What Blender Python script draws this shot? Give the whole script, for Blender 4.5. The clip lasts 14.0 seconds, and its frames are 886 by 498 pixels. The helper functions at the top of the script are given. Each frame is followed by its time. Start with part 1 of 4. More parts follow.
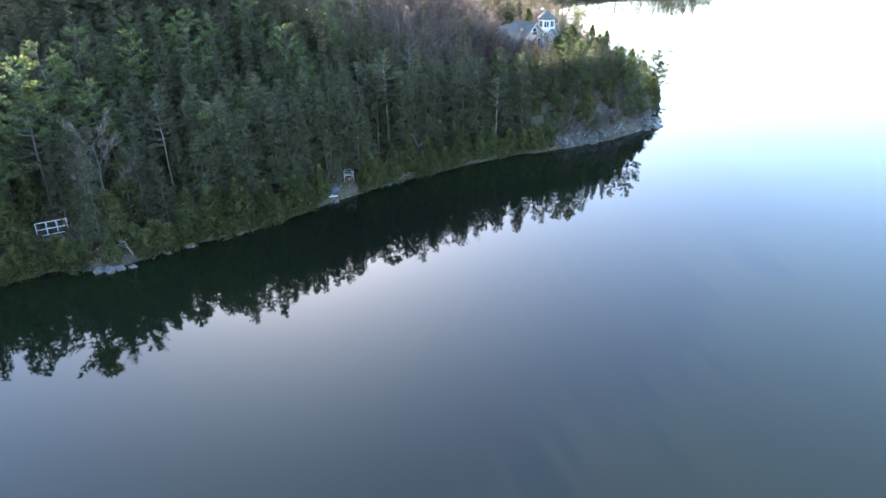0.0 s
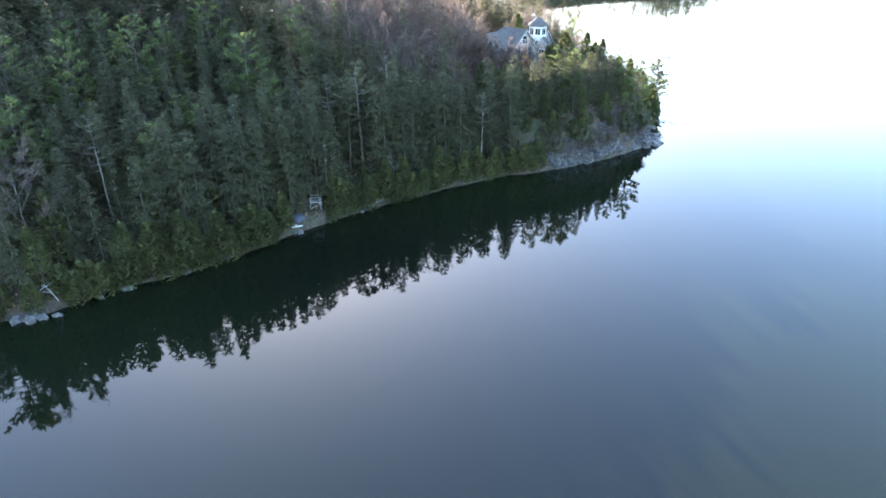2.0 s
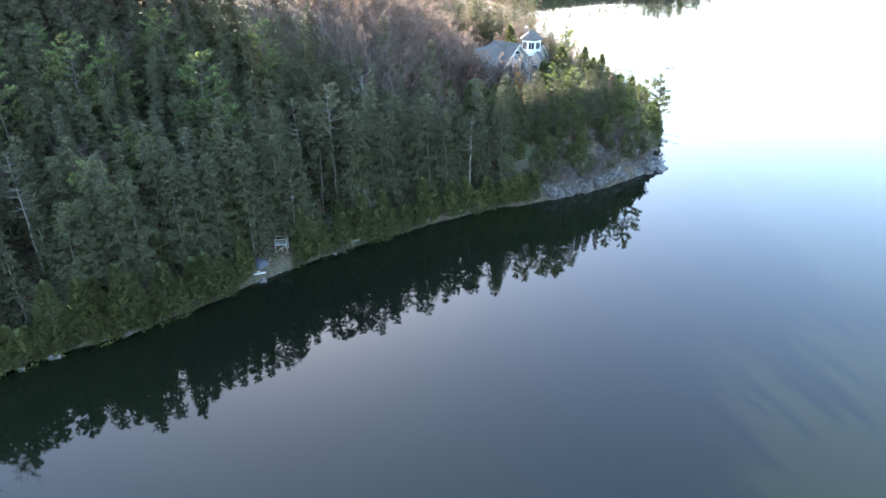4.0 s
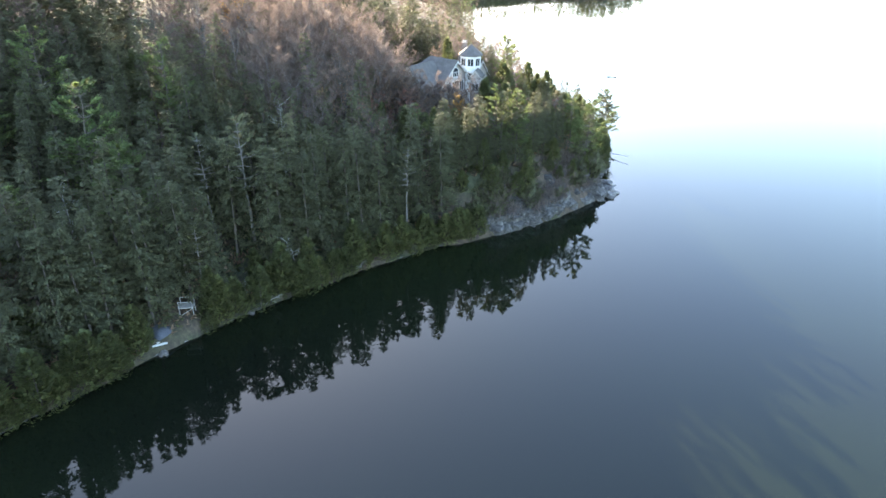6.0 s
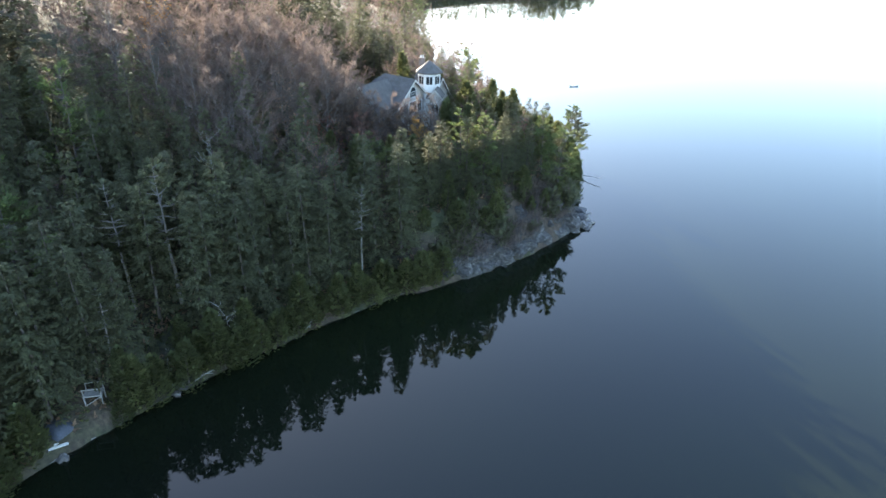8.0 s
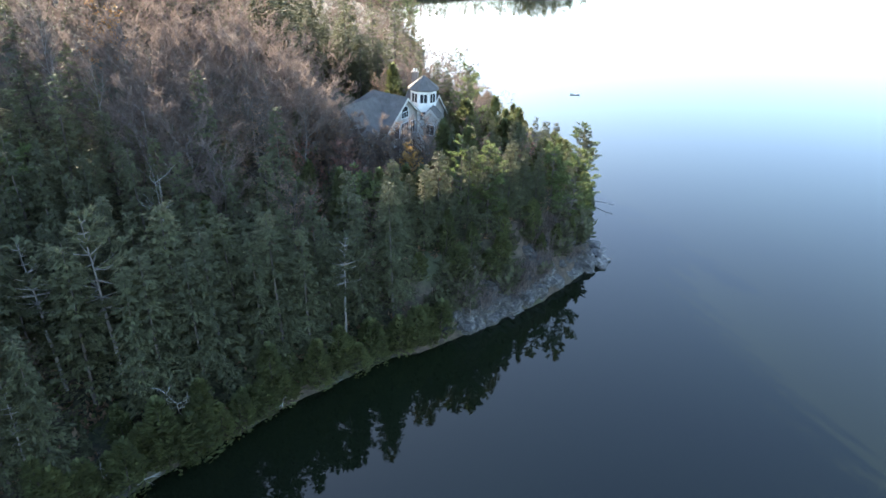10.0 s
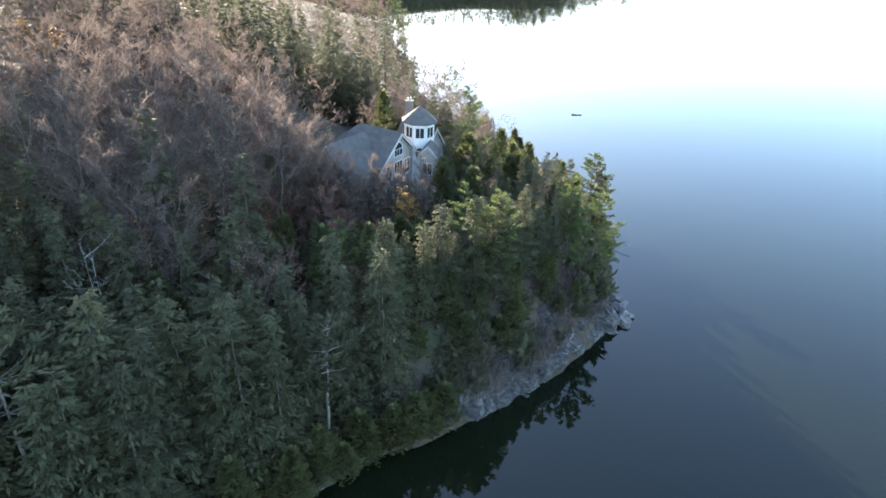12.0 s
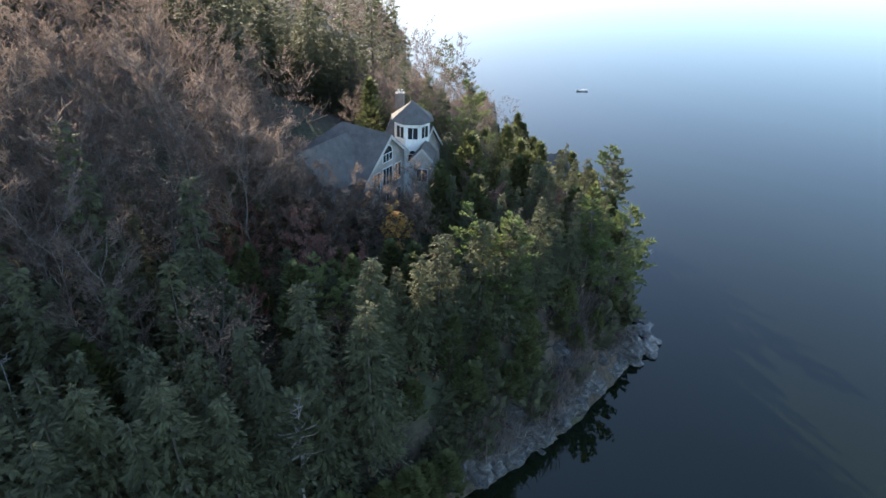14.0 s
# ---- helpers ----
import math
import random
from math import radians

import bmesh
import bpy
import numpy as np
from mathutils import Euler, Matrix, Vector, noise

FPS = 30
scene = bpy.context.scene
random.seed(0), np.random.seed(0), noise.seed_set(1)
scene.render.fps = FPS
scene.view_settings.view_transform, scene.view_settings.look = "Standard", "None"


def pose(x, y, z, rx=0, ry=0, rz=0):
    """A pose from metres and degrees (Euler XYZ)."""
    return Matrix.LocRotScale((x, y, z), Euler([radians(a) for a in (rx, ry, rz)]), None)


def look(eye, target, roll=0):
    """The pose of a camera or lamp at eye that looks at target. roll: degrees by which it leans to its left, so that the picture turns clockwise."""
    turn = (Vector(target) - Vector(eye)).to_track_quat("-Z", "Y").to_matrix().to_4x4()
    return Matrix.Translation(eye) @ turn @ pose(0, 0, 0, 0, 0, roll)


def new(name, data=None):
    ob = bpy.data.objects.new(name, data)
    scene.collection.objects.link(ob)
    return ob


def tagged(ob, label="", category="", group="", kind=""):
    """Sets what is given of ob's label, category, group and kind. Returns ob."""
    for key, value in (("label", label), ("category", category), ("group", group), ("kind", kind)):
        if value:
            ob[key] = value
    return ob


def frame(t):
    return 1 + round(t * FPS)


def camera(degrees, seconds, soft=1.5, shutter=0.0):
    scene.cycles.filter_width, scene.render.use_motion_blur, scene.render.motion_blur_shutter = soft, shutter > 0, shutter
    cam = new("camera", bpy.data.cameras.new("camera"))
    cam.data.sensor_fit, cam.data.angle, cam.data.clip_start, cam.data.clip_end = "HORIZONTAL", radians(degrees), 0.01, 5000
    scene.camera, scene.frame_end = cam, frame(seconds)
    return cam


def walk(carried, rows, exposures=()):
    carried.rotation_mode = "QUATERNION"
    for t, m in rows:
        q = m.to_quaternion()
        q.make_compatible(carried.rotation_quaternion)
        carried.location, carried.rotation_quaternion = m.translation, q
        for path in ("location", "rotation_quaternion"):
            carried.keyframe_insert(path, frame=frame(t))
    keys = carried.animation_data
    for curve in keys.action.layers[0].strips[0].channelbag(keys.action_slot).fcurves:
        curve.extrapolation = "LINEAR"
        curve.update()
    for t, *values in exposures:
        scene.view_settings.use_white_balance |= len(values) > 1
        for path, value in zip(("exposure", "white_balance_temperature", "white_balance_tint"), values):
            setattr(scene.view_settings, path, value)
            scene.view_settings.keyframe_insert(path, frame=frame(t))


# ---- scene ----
cam = camera(68.2, 14.0, soft=1.6)
PATH = [
    (0, (0.511, -0.912, 47.26), (-0.471, 0.577, 46.356), -1.0),
    (0.5, (-0.795, 2.591, 47.297), (-1.773, 4.081, 46.39), -0.9),
    (1, (-2.097, 5.939, 47.336), (-3.07, 7.432, 46.428), -0.7),
    (1.5, (-3.577, 9.429, 47.168), (-4.547, 10.924, 46.26), -0.7),
    (2, (-5.294, 12.759, 46.933), (-6.257, 14.259, 46.026), -0.5),
    (2.5, (-6.864, 16.255, 46.843), (-7.824, 17.757, 45.936), -0.5),
    (3, (-8.622, 19.527, 46.89), (-9.576, 21.033, 45.984), -0.4),
    (3.2, (-9.276, 20.791, 46.93), (-10.228, 22.298, 46.024), -0.4),
    (5.3, (-17.112, 34.51, 49.241), (-17.978, 36.057, 48.315), 0.9),
    (5.5, (-17.681, 35.787, 49.218), (-18.523, 37.349, 48.295), 0.9),
    (6, (-19.089, 39.055, 49.199), (-19.868, 40.651, 48.279), 1.0),
    (6.5, (-20.81, 42.259, 49.178), (-21.527, 43.886, 48.262), 1.1),
    (7, (-22.74, 45.526, 49.249), (-23.419, 47.168, 48.331), 1.5),
    (7.5, (-24.697, 48.792, 49.37), (-25.356, 50.442, 48.451), 1.7),
    (8, (-26.463, 52.203, 49.478), (-27.117, 53.854, 48.558), 1.7),
    (8.2, (-27.143, 53.48, 49.483), (-27.793, 55.132, 48.562), 1.5),
    (10.3, (-35.024, 68.499, 49.203), (-35.633, 70.16, 48.271), 2.5),
    (10.5, (-35.813, 69.813, 49.142), (-36.419, 71.477, 48.213), 2.6),
    (11, (-37.417, 73.215, 48.981), (-38.016, 74.882, 48.051), 2.6),
    (11.5, (-39.286, 76.724, 48.941), (-39.873, 78.393, 48.009), 2.8),
    (12, (-40.838, 80.076, 48.902), (-41.422, 81.757, 47.99), 2.7),
    (12.5, (-42.221, 83.33, 48.966), (-42.808, 85.031, 48.093), 2.6),
    (13, (-43.532, 86.577, 48.867), (-44.121, 88.294, 48.028), 2.5),
    (13.5, (-44.857, 89.944, 48.694), (-45.432, 91.641, 47.804), 2.6),
    (14, (-46.35, 93.298, 48.719), (-46.892, 94.939, 47.713), 2.7),
]
EXPOSURE = [(0.0, 3.4, 6600, 13), (3.0, 3.55, 6800, 13), (5.5, 3.6, 7400, 13), (6.5, 3.2, 7500, 13), (8.0, 2.9, 7000, 12), (11.0, 2.9, 6900, 12), (12.5, 2.85, 6900, 12), (14.0, 2.15, 6900, 12)]
walk(cam, [(t, look(eye, target, roll)) for t, eye, target, roll in PATH], EXPOSURE)

# ---------------------------------------------------------------- light
SUN_AZ, SUN_EL = 48.0, 16.8          # degrees left of +y, degrees above the lake
to_sun = Vector((-math.sin(radians(SUN_AZ)) * math.cos(radians(SUN_EL)), math.cos(radians(SUN_AZ)) * math.cos(radians(SUN_EL)), math.sin(radians(SUN_EL))))
world = bpy.data.worlds.new("sky")
scene.world = world
world.use_nodes = True
wn = world.node_tree
sky = wn.nodes.new("ShaderNodeTexSky")
sky.sky_type, sky.sun_disc = "NISHITA", False
sky.sun_elevation, sky.sun_rotation = radians(SUN_EL), radians(-SUN_AZ)
sky.air_density, sky.dust_density, sky.ozone_density = 1.0, 0.8, 3.0
wn.links.new(sky.outputs[0], wn.nodes["Background"].inputs[0])
wn.nodes["Background"].inputs[1].default_value = 0.15
sun_data = bpy.data.lights.new("sun", "SUN")
sun_data.energy, sun_data.angle, sun_data.color = 4.3, radians(0.6), (1.0, 0.90, 0.74)
sun = new("sun", sun_data)
sun.matrix_world = look((0, 0, 200), Vector((0, 0, 200)) - to_sun)


# ---------------------------------------------------------------- materials
def node_material(name):
    m = bpy.data.materials.new(name)
    m.use_nodes = True
    return m, m.node_tree.nodes, m.node_tree.links, m.node_tree.nodes["Principled BSDF"]


def ramp(nodes, links, fac, stops):
    r = nodes.new("ShaderNodeValToRGB")
    while len(r.color_ramp.elements) < len(stops):
        r.color_ramp.elements.new(0.5)
    for e, (p, c) in zip(r.color_ramp.elements, stops):
        e.position, e.color = p, (*c, 1)
    links.new(fac, r.inputs[0])
    return r.outputs[0]


def noise_tex(nodes, links, scale, detail=5, rough=0.6, vec=None, dist=0.0):
    n = nodes.new("ShaderNodeTexNoise")
    n.inputs["Scale"].default_value, n.inputs["Detail"].default_value, n.inputs["Roughness"].default_value = scale, detail, rough
    n.inputs["Distortion"].default_value = dist
    if vec is None:
        vec = nodes.new("ShaderNodeNewGeometry").outputs["Position"]
    links.new(vec, n.inputs["Vector"])
    return n.outputs["Fac"]


def mixed(nodes, links, fac, a, b, mode="MIX"):
    m = nodes.new("ShaderNodeMix")
    m.data_type, m.blend_type = "RGBA", mode
    for sock, v in ((m.inputs[0], fac), (m.inputs[6], a), (m.inputs[7], b)):
        if isinstance(v, (int, float)):
            sock.default_value = v
        elif isinstance(v, tuple):
            sock.default_value = (*v, 1)
        else:
            links.new(v, sock)
    return m.outputs[2]


def bump(nodes, links, bsdf, height, strength, dist):
    b = nodes.new("ShaderNodeBump")
    b.inputs["Strength"].default_value, b.inputs["Distance"].default_value = strength, dist
    links.new(height, b.inputs["Height"])
    links.new(b.outputs[0], bsdf.inputs["Normal"])


def foliage(name, stops, translucent=0.35, rough=0.65, per_island=0.45):
    """Needles or leaves: a colour of its own for each tree, shifted from spray to spray."""
    m, nodes, links, bsdf = node_material(name)
    info, geo = nodes.new("ShaderNodeObjectInfo"), nodes.new("ShaderNodeNewGeometry")
    mix = nodes.new("ShaderNodeMix")
    mix.inputs[0].default_value = per_island
    links.new(info.outputs["Random"], mix.inputs[2])
    links.new(geo.outputs["Random Per Island"], mix.inputs[3])
    col = ramp(nodes, links, mix.outputs[0], stops)
    patch = ramp(nodes, links, noise_tex(nodes, links, 0.9, 3), [(0.3, (0.6, 0.6, 0.6)), (0.7, (1.15, 1.15, 1.1))])
    col = mixed(nodes, links, 1.0, col, patch, "MULTIPLY")
    links.new(col, bsdf.inputs["Base Color"])
    bsdf.inputs["Roughness"].default_value, bsdf.inputs["Specular IOR Level"].default_value = rough, 0.08
    tr, add = nodes.new("ShaderNodeBsdfTranslucent"), nodes.new("ShaderNodeMixShader")
    links.new(col, tr.inputs[0])
    add.inputs[0].default_value = translucent
    links.new(bsdf.outputs[0], add.inputs[1])
    links.new(tr.outputs[0], add.inputs[2])
    links.new(add.outputs[0], nodes["Material Output"].inputs[0])
    return m


def plain(name, stops, scale, rough=0.8, strength=0.4, dist=0.05, detail=6, stretch=(1, 1, 1), metal=0.0):
    """A mineral, bark or paint surface: two noises through a ramp, with relief."""
    m, nodes, links, bsdf = node_material(name)
    tc, mp = nodes.new("ShaderNodeTexCoord"), nodes.new("ShaderNodeMapping")
    mp.inputs["Scale"].default_value = stretch
    links.new(tc.outputs["Object"], mp.inputs[0])
    n1 = noise_tex(nodes, links, scale, detail, 0.65, mp.outputs[0])
    n2 = noise_tex(nodes, links, scale * 0.13, 3, 0.5, mp.outputs[0])
    col = ramp(nodes, links, n1, stops)
    col = mixed(nodes, links, 1.0, col, ramp(nodes, links, n2, [(0.3, (0.72, 0.72, 0.7)), (0.7, (1.1, 1.1, 1.1))]), "MULTIPLY")
    links.new(col, bsdf.inputs["Base Color"])
    bsdf.inputs["Roughness"].default_value, bsdf.inputs["Metallic"].default_value = rough, metal
    bump(nodes, links, bsdf, n1, strength, dist)
    return m


PINE = foliage("white_pine_needles", [(0.0, (0.10, 0.14, 0.055)), (0.5, (0.15, 0.19, 0.075)), (1.0, (0.23, 0.25, 0.10))], 0.5)
HEMLOCK = foliage("hemlock_needles", [(0.0, (0.098, 0.102, 0.064)), (0.5, (0.130, 0.135, 0.080)), (1.0, (0.172, 0.172, 0.094))], 0.5)
CEDAR = foliage("cedar_scales", [(0.0, (0.100, 0.114, 0.054)), (0.5, (0.135, 0.150, 0.066)), (1.0, (0.190, 0.195, 0.084))], 0.5)
RED_LEAF = foliage("red_maple_leaves", [(0.0, (0.24, 0.090, 0.072)), (0.5, (0.31, 0.130, 0.10)), (1.0, (0.38, 0.18, 0.135))], 0.4)
ORANGE_LEAF = foliage("orange_leaves", [(0.0, (0.35, 0.15, 0.05)), (0.5, (0.5, 0.26, 0.07)), (1.0, (0.6, 0.4, 0.13))], 0.4)
DRY_LEAF = foliage("dry_oak_leaves", [(0.0, (0.19, 0.11, 0.075)), (0.5, (0.27, 0.17, 0.11)), (1.0, (0.34, 0.23, 0.16))], 0.35)
TWIG = foliage("bare_twigs", [(0.0, (0.125, 0.092, 0.082)), (0.5, (0.17, 0.132, 0.116)), (1.0, (0.225, 0.182, 0.162))], 0.5, 0.9)
BARK = plain("grey_brown_bark", [(0.3, (0.045, 0.036, 0.030)), (0.7, (0.13, 0.108, 0.092))], 6, 0.9, 0.6, 0.05, stretch=(1, 1, 0.25))
PALE_BARK = plain("pale_weathered_bark", [(0.3, (0.115, 0.100, 0.088)), (0.7, (0.25, 0.225, 0.200))], 5, 0.85, 0.4, 0.03, stretch=(1, 1, 0.3))
DEAD_WOOD = plain("silver_dead_wood", [(0.3, (0.20, 0.19, 0.175)), (0.7, (0.38, 0.365, 0.34))], 7, 0.8, 0.3, 0.02, stretch=(1, 1, 0.2))


def ground_material():
    m, nodes, links, bsdf = node_material("forest_floor")
    n1, n2 = noise_tex(nodes, links, 1.7, 7), noise_tex(nodes, links, 0.12, 4)
    litter = ramp(nodes, links, n1, [(0.3, (0.028, 0.021, 0.016)), (0.5, (0.062, 0.044, 0.031)), (0.72, (0.115, 0.082, 0.056))])
    moss = ramp(nodes, links, n1, [(0.3, (0.022, 0.026, 0.013)), (0.7, (0.062, 0.068, 0.032))])
    col = mixed(nodes, links, ramp(nodes, links, n2, [(0.42, (0, 0, 0)), (0.62, (1, 1, 1))]), litter, moss)
    links.new(col, bsdf.inputs["Base Color"])
    bsdf.inputs["Roughness"].default_value = 0.95
    bump(nodes, links, bsdf, n1, 0.7, 0.25)
    return m


def rock_material(name, stops, scale):
    m, nodes, links, bsdf = node_material(name)
    geo = nodes.new("ShaderNodeNewGeometry")
    mp = nodes.new("ShaderNodeMapping")
    mp.inputs["Scale"].default_value = (1.0, 1.0, 1.6)
    mp.inputs["Rotation"].default_value = (0.35, 0.2, 0.5)
    links.new(geo.outputs["Position"], mp.inputs[0])
    n1 = noise_tex(nodes, links, scale, 9, 0.7, mp.outputs[0], 0.8)
    n2 = noise_tex(nodes, links, scale * 0.22, 4, 0.5, mp.outputs[0])
    col = ramp(nodes, links, n1, stops)
    lichen = ramp(nodes, links, n2, [(0.35, (0.62, 0.60, 0.60)), (0.65, (1.0, 1.0, 0.98))])
    col = mixed(nodes, links, 1.0, col, lichen, "MULTIPLY")
    links.new(col, bsdf.inputs["Base Color"])
    bsdf.inputs["Roughness"].default_value = 0.85
    bump(nodes, links, bsdf, n1, 0.8, 0.3)
    return m


def water_material():
    """Still, slightly turbid lake water: a green-blue body under a smooth reflecting surface."""
    m, nodes, links, bsdf = node_material("lake_water")
    n = noise_tex(nodes, links, 0.018, 3, 0.5)
    col = ramp(nodes, links, n, [(0.3, (0.0034, 0.0046, 0.0031)), (0.7, (0.0066, 0.0102, 0.0042))])
    links.new(col, bsdf.inputs["Base Color"])
    bsdf.inputs["Roughness"].default_value, bsdf.inputs["IOR"].default_value = 0.03, 1.333
    bump(nodes, links, bsdf, noise_tex(nodes, links, 0.5, 2), 0.05, 0.02)
    return m


GROUND = ground_material()
ROCK = rock_material("grey_shield_rock", [(0.34, (0.020, 0.019, 0.019)), (0.47, (0.060, 0.057, 0.054)), (0.57, (0.125, 0.120, 0.112)), (0.72, (0.34, 0.33, 0.31))], 1.3)
WET_ROCK = rock_material("pale_shore_rock", [(0.28, (0.045, 0.042, 0.040)), (0.5, (0.14, 0.132, 0.125)), (0.72, (0.38, 0.365, 0.35))], 1.4)
WATER = water_material()
SHINGLE = plain("grey_roof_shingles", [(0.3, (0.066, 0.060, 0.055)), (0.7, (0.130, 0.118, 0.108))], 9, 0.9, 0.3, 0.02)
WHITE = plain("white_painted_boards", [(0.3, (0.56, 0.55, 0.53)), (0.7, (0.72, 0.71, 0.68))], 4, 0.55, 0.1, 0.01)
# wall colour darker than the tower's white: shade and twig veil put in
SHADED_SIDING = plain("shaded_grey_siding", [(0.3, (0.29, 0.26, 0.235)), (0.7, (0.40, 0.365, 0.335))], 4, 0.7, 0.1, 0.01)
TRIM = plain("weathered_cream_trim", [(0.3, (0.36, 0.34, 0.31)), (0.7, (0.50, 0.48, 0.44))], 4, 0.6, 0.1, 0.01)
BRICK = plain("weathered_brick", [(0.3, (0.14, 0.10, 0.08)), (0.7, (0.30, 0.235, 0.20))], 8, 0.9, 0.5, 0.02)
DARK = plain("dark_tarpaulin", [(0.3, (0.03, 0.035, 0.045)), (0.7, (0.07, 0.08, 0.10))], 5, 0.6, 0.4, 0.05)
GLASS, _n, _l, _b = node_material("dark_window_glass")
_b.inputs["Base Color"].default_value = (0.02, 0.025, 0.03, 1)
_b.inputs["Roughness"].default_value, _b.inputs["IOR"].default_value = 0.04, 1.5


# ---------------------------------------------------------------- mesh helpers
class Geo:
    """Vertices and faces gathered for one mesh."""

    def __init__(self):
        self.v, self.f = [], []

    def quad(self, a, b, c, d):
        n = len(self.v)
        self.v += [a, b, c, d]
        self.f.append((n, n + 1, n + 2, n + 3))

    def tri(self, a, b, c):
        n = len(self.v)
        self.v += [a, b, c]
        self.f.append((n, n + 1, n + 2))

    def tube(self, path, radii, sides=5):
        """A tapered limb along a list of points."""
        n0 = len(self.v)
        for i, p in enumerate(path):
            d = (path[min(i + 1, len(path) - 1)] - path[max(i - 1, 0)]).normalized()
            u = d.orthogonal().normalized()
            w = d.cross(u)
            for k in range(sides):
                a = 2 * math.pi * k / sides
                self.v.append(p + (u * math.cos(a) + w * math.sin(a)) * radii[i])
        for i in range(len(path) - 1):
            for k in range(sides):
                a, b = n0 + i * sides + k, n0 + i * sides + (k + 1) % sides
                self.f.append((a, b, b + sides, a + sides))
        self.f.append(tuple(n0 + (len(path) - 1) * sides + k for k in range(sides)))

    def box(self, lo, hi, m=None):
        n = len(self.v)
        pts = [Vector((x, y, z)) for z in (lo[2], hi[2]) for y in (lo[1], hi[1]) for x in (lo[0], hi[0])]
        self.v += [m @ p for p in pts] if m else pts
        self.f += [tuple(n + i for i in q) for q in ((0, 2, 3, 1), (4, 5, 7, 6), (0, 1, 5, 4), (1, 3, 7, 5), (3, 2, 6, 7), (2, 0, 4, 6))]

    def prism(self, loop, lift):
        """A solid: a loop of points and the same loop moved by lift."""
        n, k = len(self.v), len(loop)
        self.v += [Vector(p) for p in loop] + [Vector(p) + Vector(lift) for p in loop]
        self.f += [tuple(range(n + k - 1, n - 1, -1)), tuple(range(n + k, n + 2 * k))]
        self.f += [(n + i, n + (i + 1) % k, n + k + (i + 1) % k, n + k + i) for i in range(k)]

    def spray(self, p, d, length, width, up=Vector((0, 0, 1)), lift=0.0):
        """A pointed, slightly folded spray of needles or leaves."""
        side = d.cross(up)
        side = side.normalized() if side.length > 1e-4 else Vector((1, 0, 0))
        mid = p + d * (length * 0.5) + up * lift
        self.quad(p, mid + side * (width / 2), p + d * length, mid - side * (width / 2))

    def mesh(self, name, material, smooth=False):
        me = bpy.data.meshes.new(name)
        me.from_pydata([tuple(v) for v in self.v], [], self.f)
        me.materials.append(material)
        if smooth:
            me.polygons.foreach_set("use_smooth", [True] * len(me.polygons))
        me.update()
        return me


def part(name, geo, material, parent, label="", smooth=False):
    ob = new(name, geo.mesh(name, material, smooth) if isinstance(geo, Geo) else geo)
    ob.parent = parent
    return tagged(ob, label)


# ---------------------------------------------------------------- lie of the land
SHORE = [(-260, -160), (-165, -60), (-128, -5), (-108, 22), (-100, 33), (-98, 39.6), (-91, 44), (-87.3, 56.4), (-82.9, 64.7), (-81.2, 71.6), (-79.2, 82),
         (-76, 93.5), (-73, 101.5), (-68, 113.5), (-61.7, 125.2), (-59, 127.3), (-55, 133.4), (-48, 145.5), (-44.6, 154.5), (-42.8, 160.5), (-46.5, 168), (-48.5, 183),
         (-59, 199), (-73, 214), (-86, 228), (-101, 247), (-119, 270), (-131, 300), (-152, 330), (-175, 372), (-240, 420), (-340, 440), (-620, 430), (-620, -160)]
FAR_A = [(-100, 724), (-170, 772), (-300, 815), (-480, 800), (-760, 820), (-1150, 600), (-1300, 700), (-1300, 1500), (-250, 1500), (-130, 1000), (-92, 770)]


def inland(poly, px, py):
    """Signed distance to a shoreline, positive on land."""
    pts = np.array(poly, float)
    nxt = np.roll(pts, -1, axis=0)
    px, py = np.asarray(px, float), np.asarray(py, float)
    best, inside = np.full(px.shape, 1e18), np.zeros(px.shape, bool)
    for (ax, ay), (bx, by) in zip(pts, nxt):
        ex, ey = bx - ax, by - ay
        t = np.clip(((px - ax) * ex + (py - ay) * ey) / (ex * ex + ey * ey), 0, 1)
        best = np.minimum(best, (px - ax - t * ex) ** 2 + (py - ay - t * ey) ** 2)
        cross = ((ay > py) != (by > py)) & (px < (bx - ax) * (py - ay) / (by - ay + 1e-12) + ax)
        inside ^= cross
    return np.where(inside, 1, -1) * np.sqrt(best)


def smooth01(x):
    x = np.clip(x, 0, 1)
    return x * x * (3 - 2 * x)


def wobble(px, py):
    """Gentle unevenness of ground and shoreline."""
    return (np.sin(px * 0.61 + 1.3 * np.sin(py * 0.37)) + np.sin(py * 0.53 + 1.7 * np.sin(px * 0.29 + 2)) + 0.6 * np.sin(px * 1.7 + py * 1.3) + 0.5 * np.sin(py * 2.3 - px * 0.9)) / 3.1


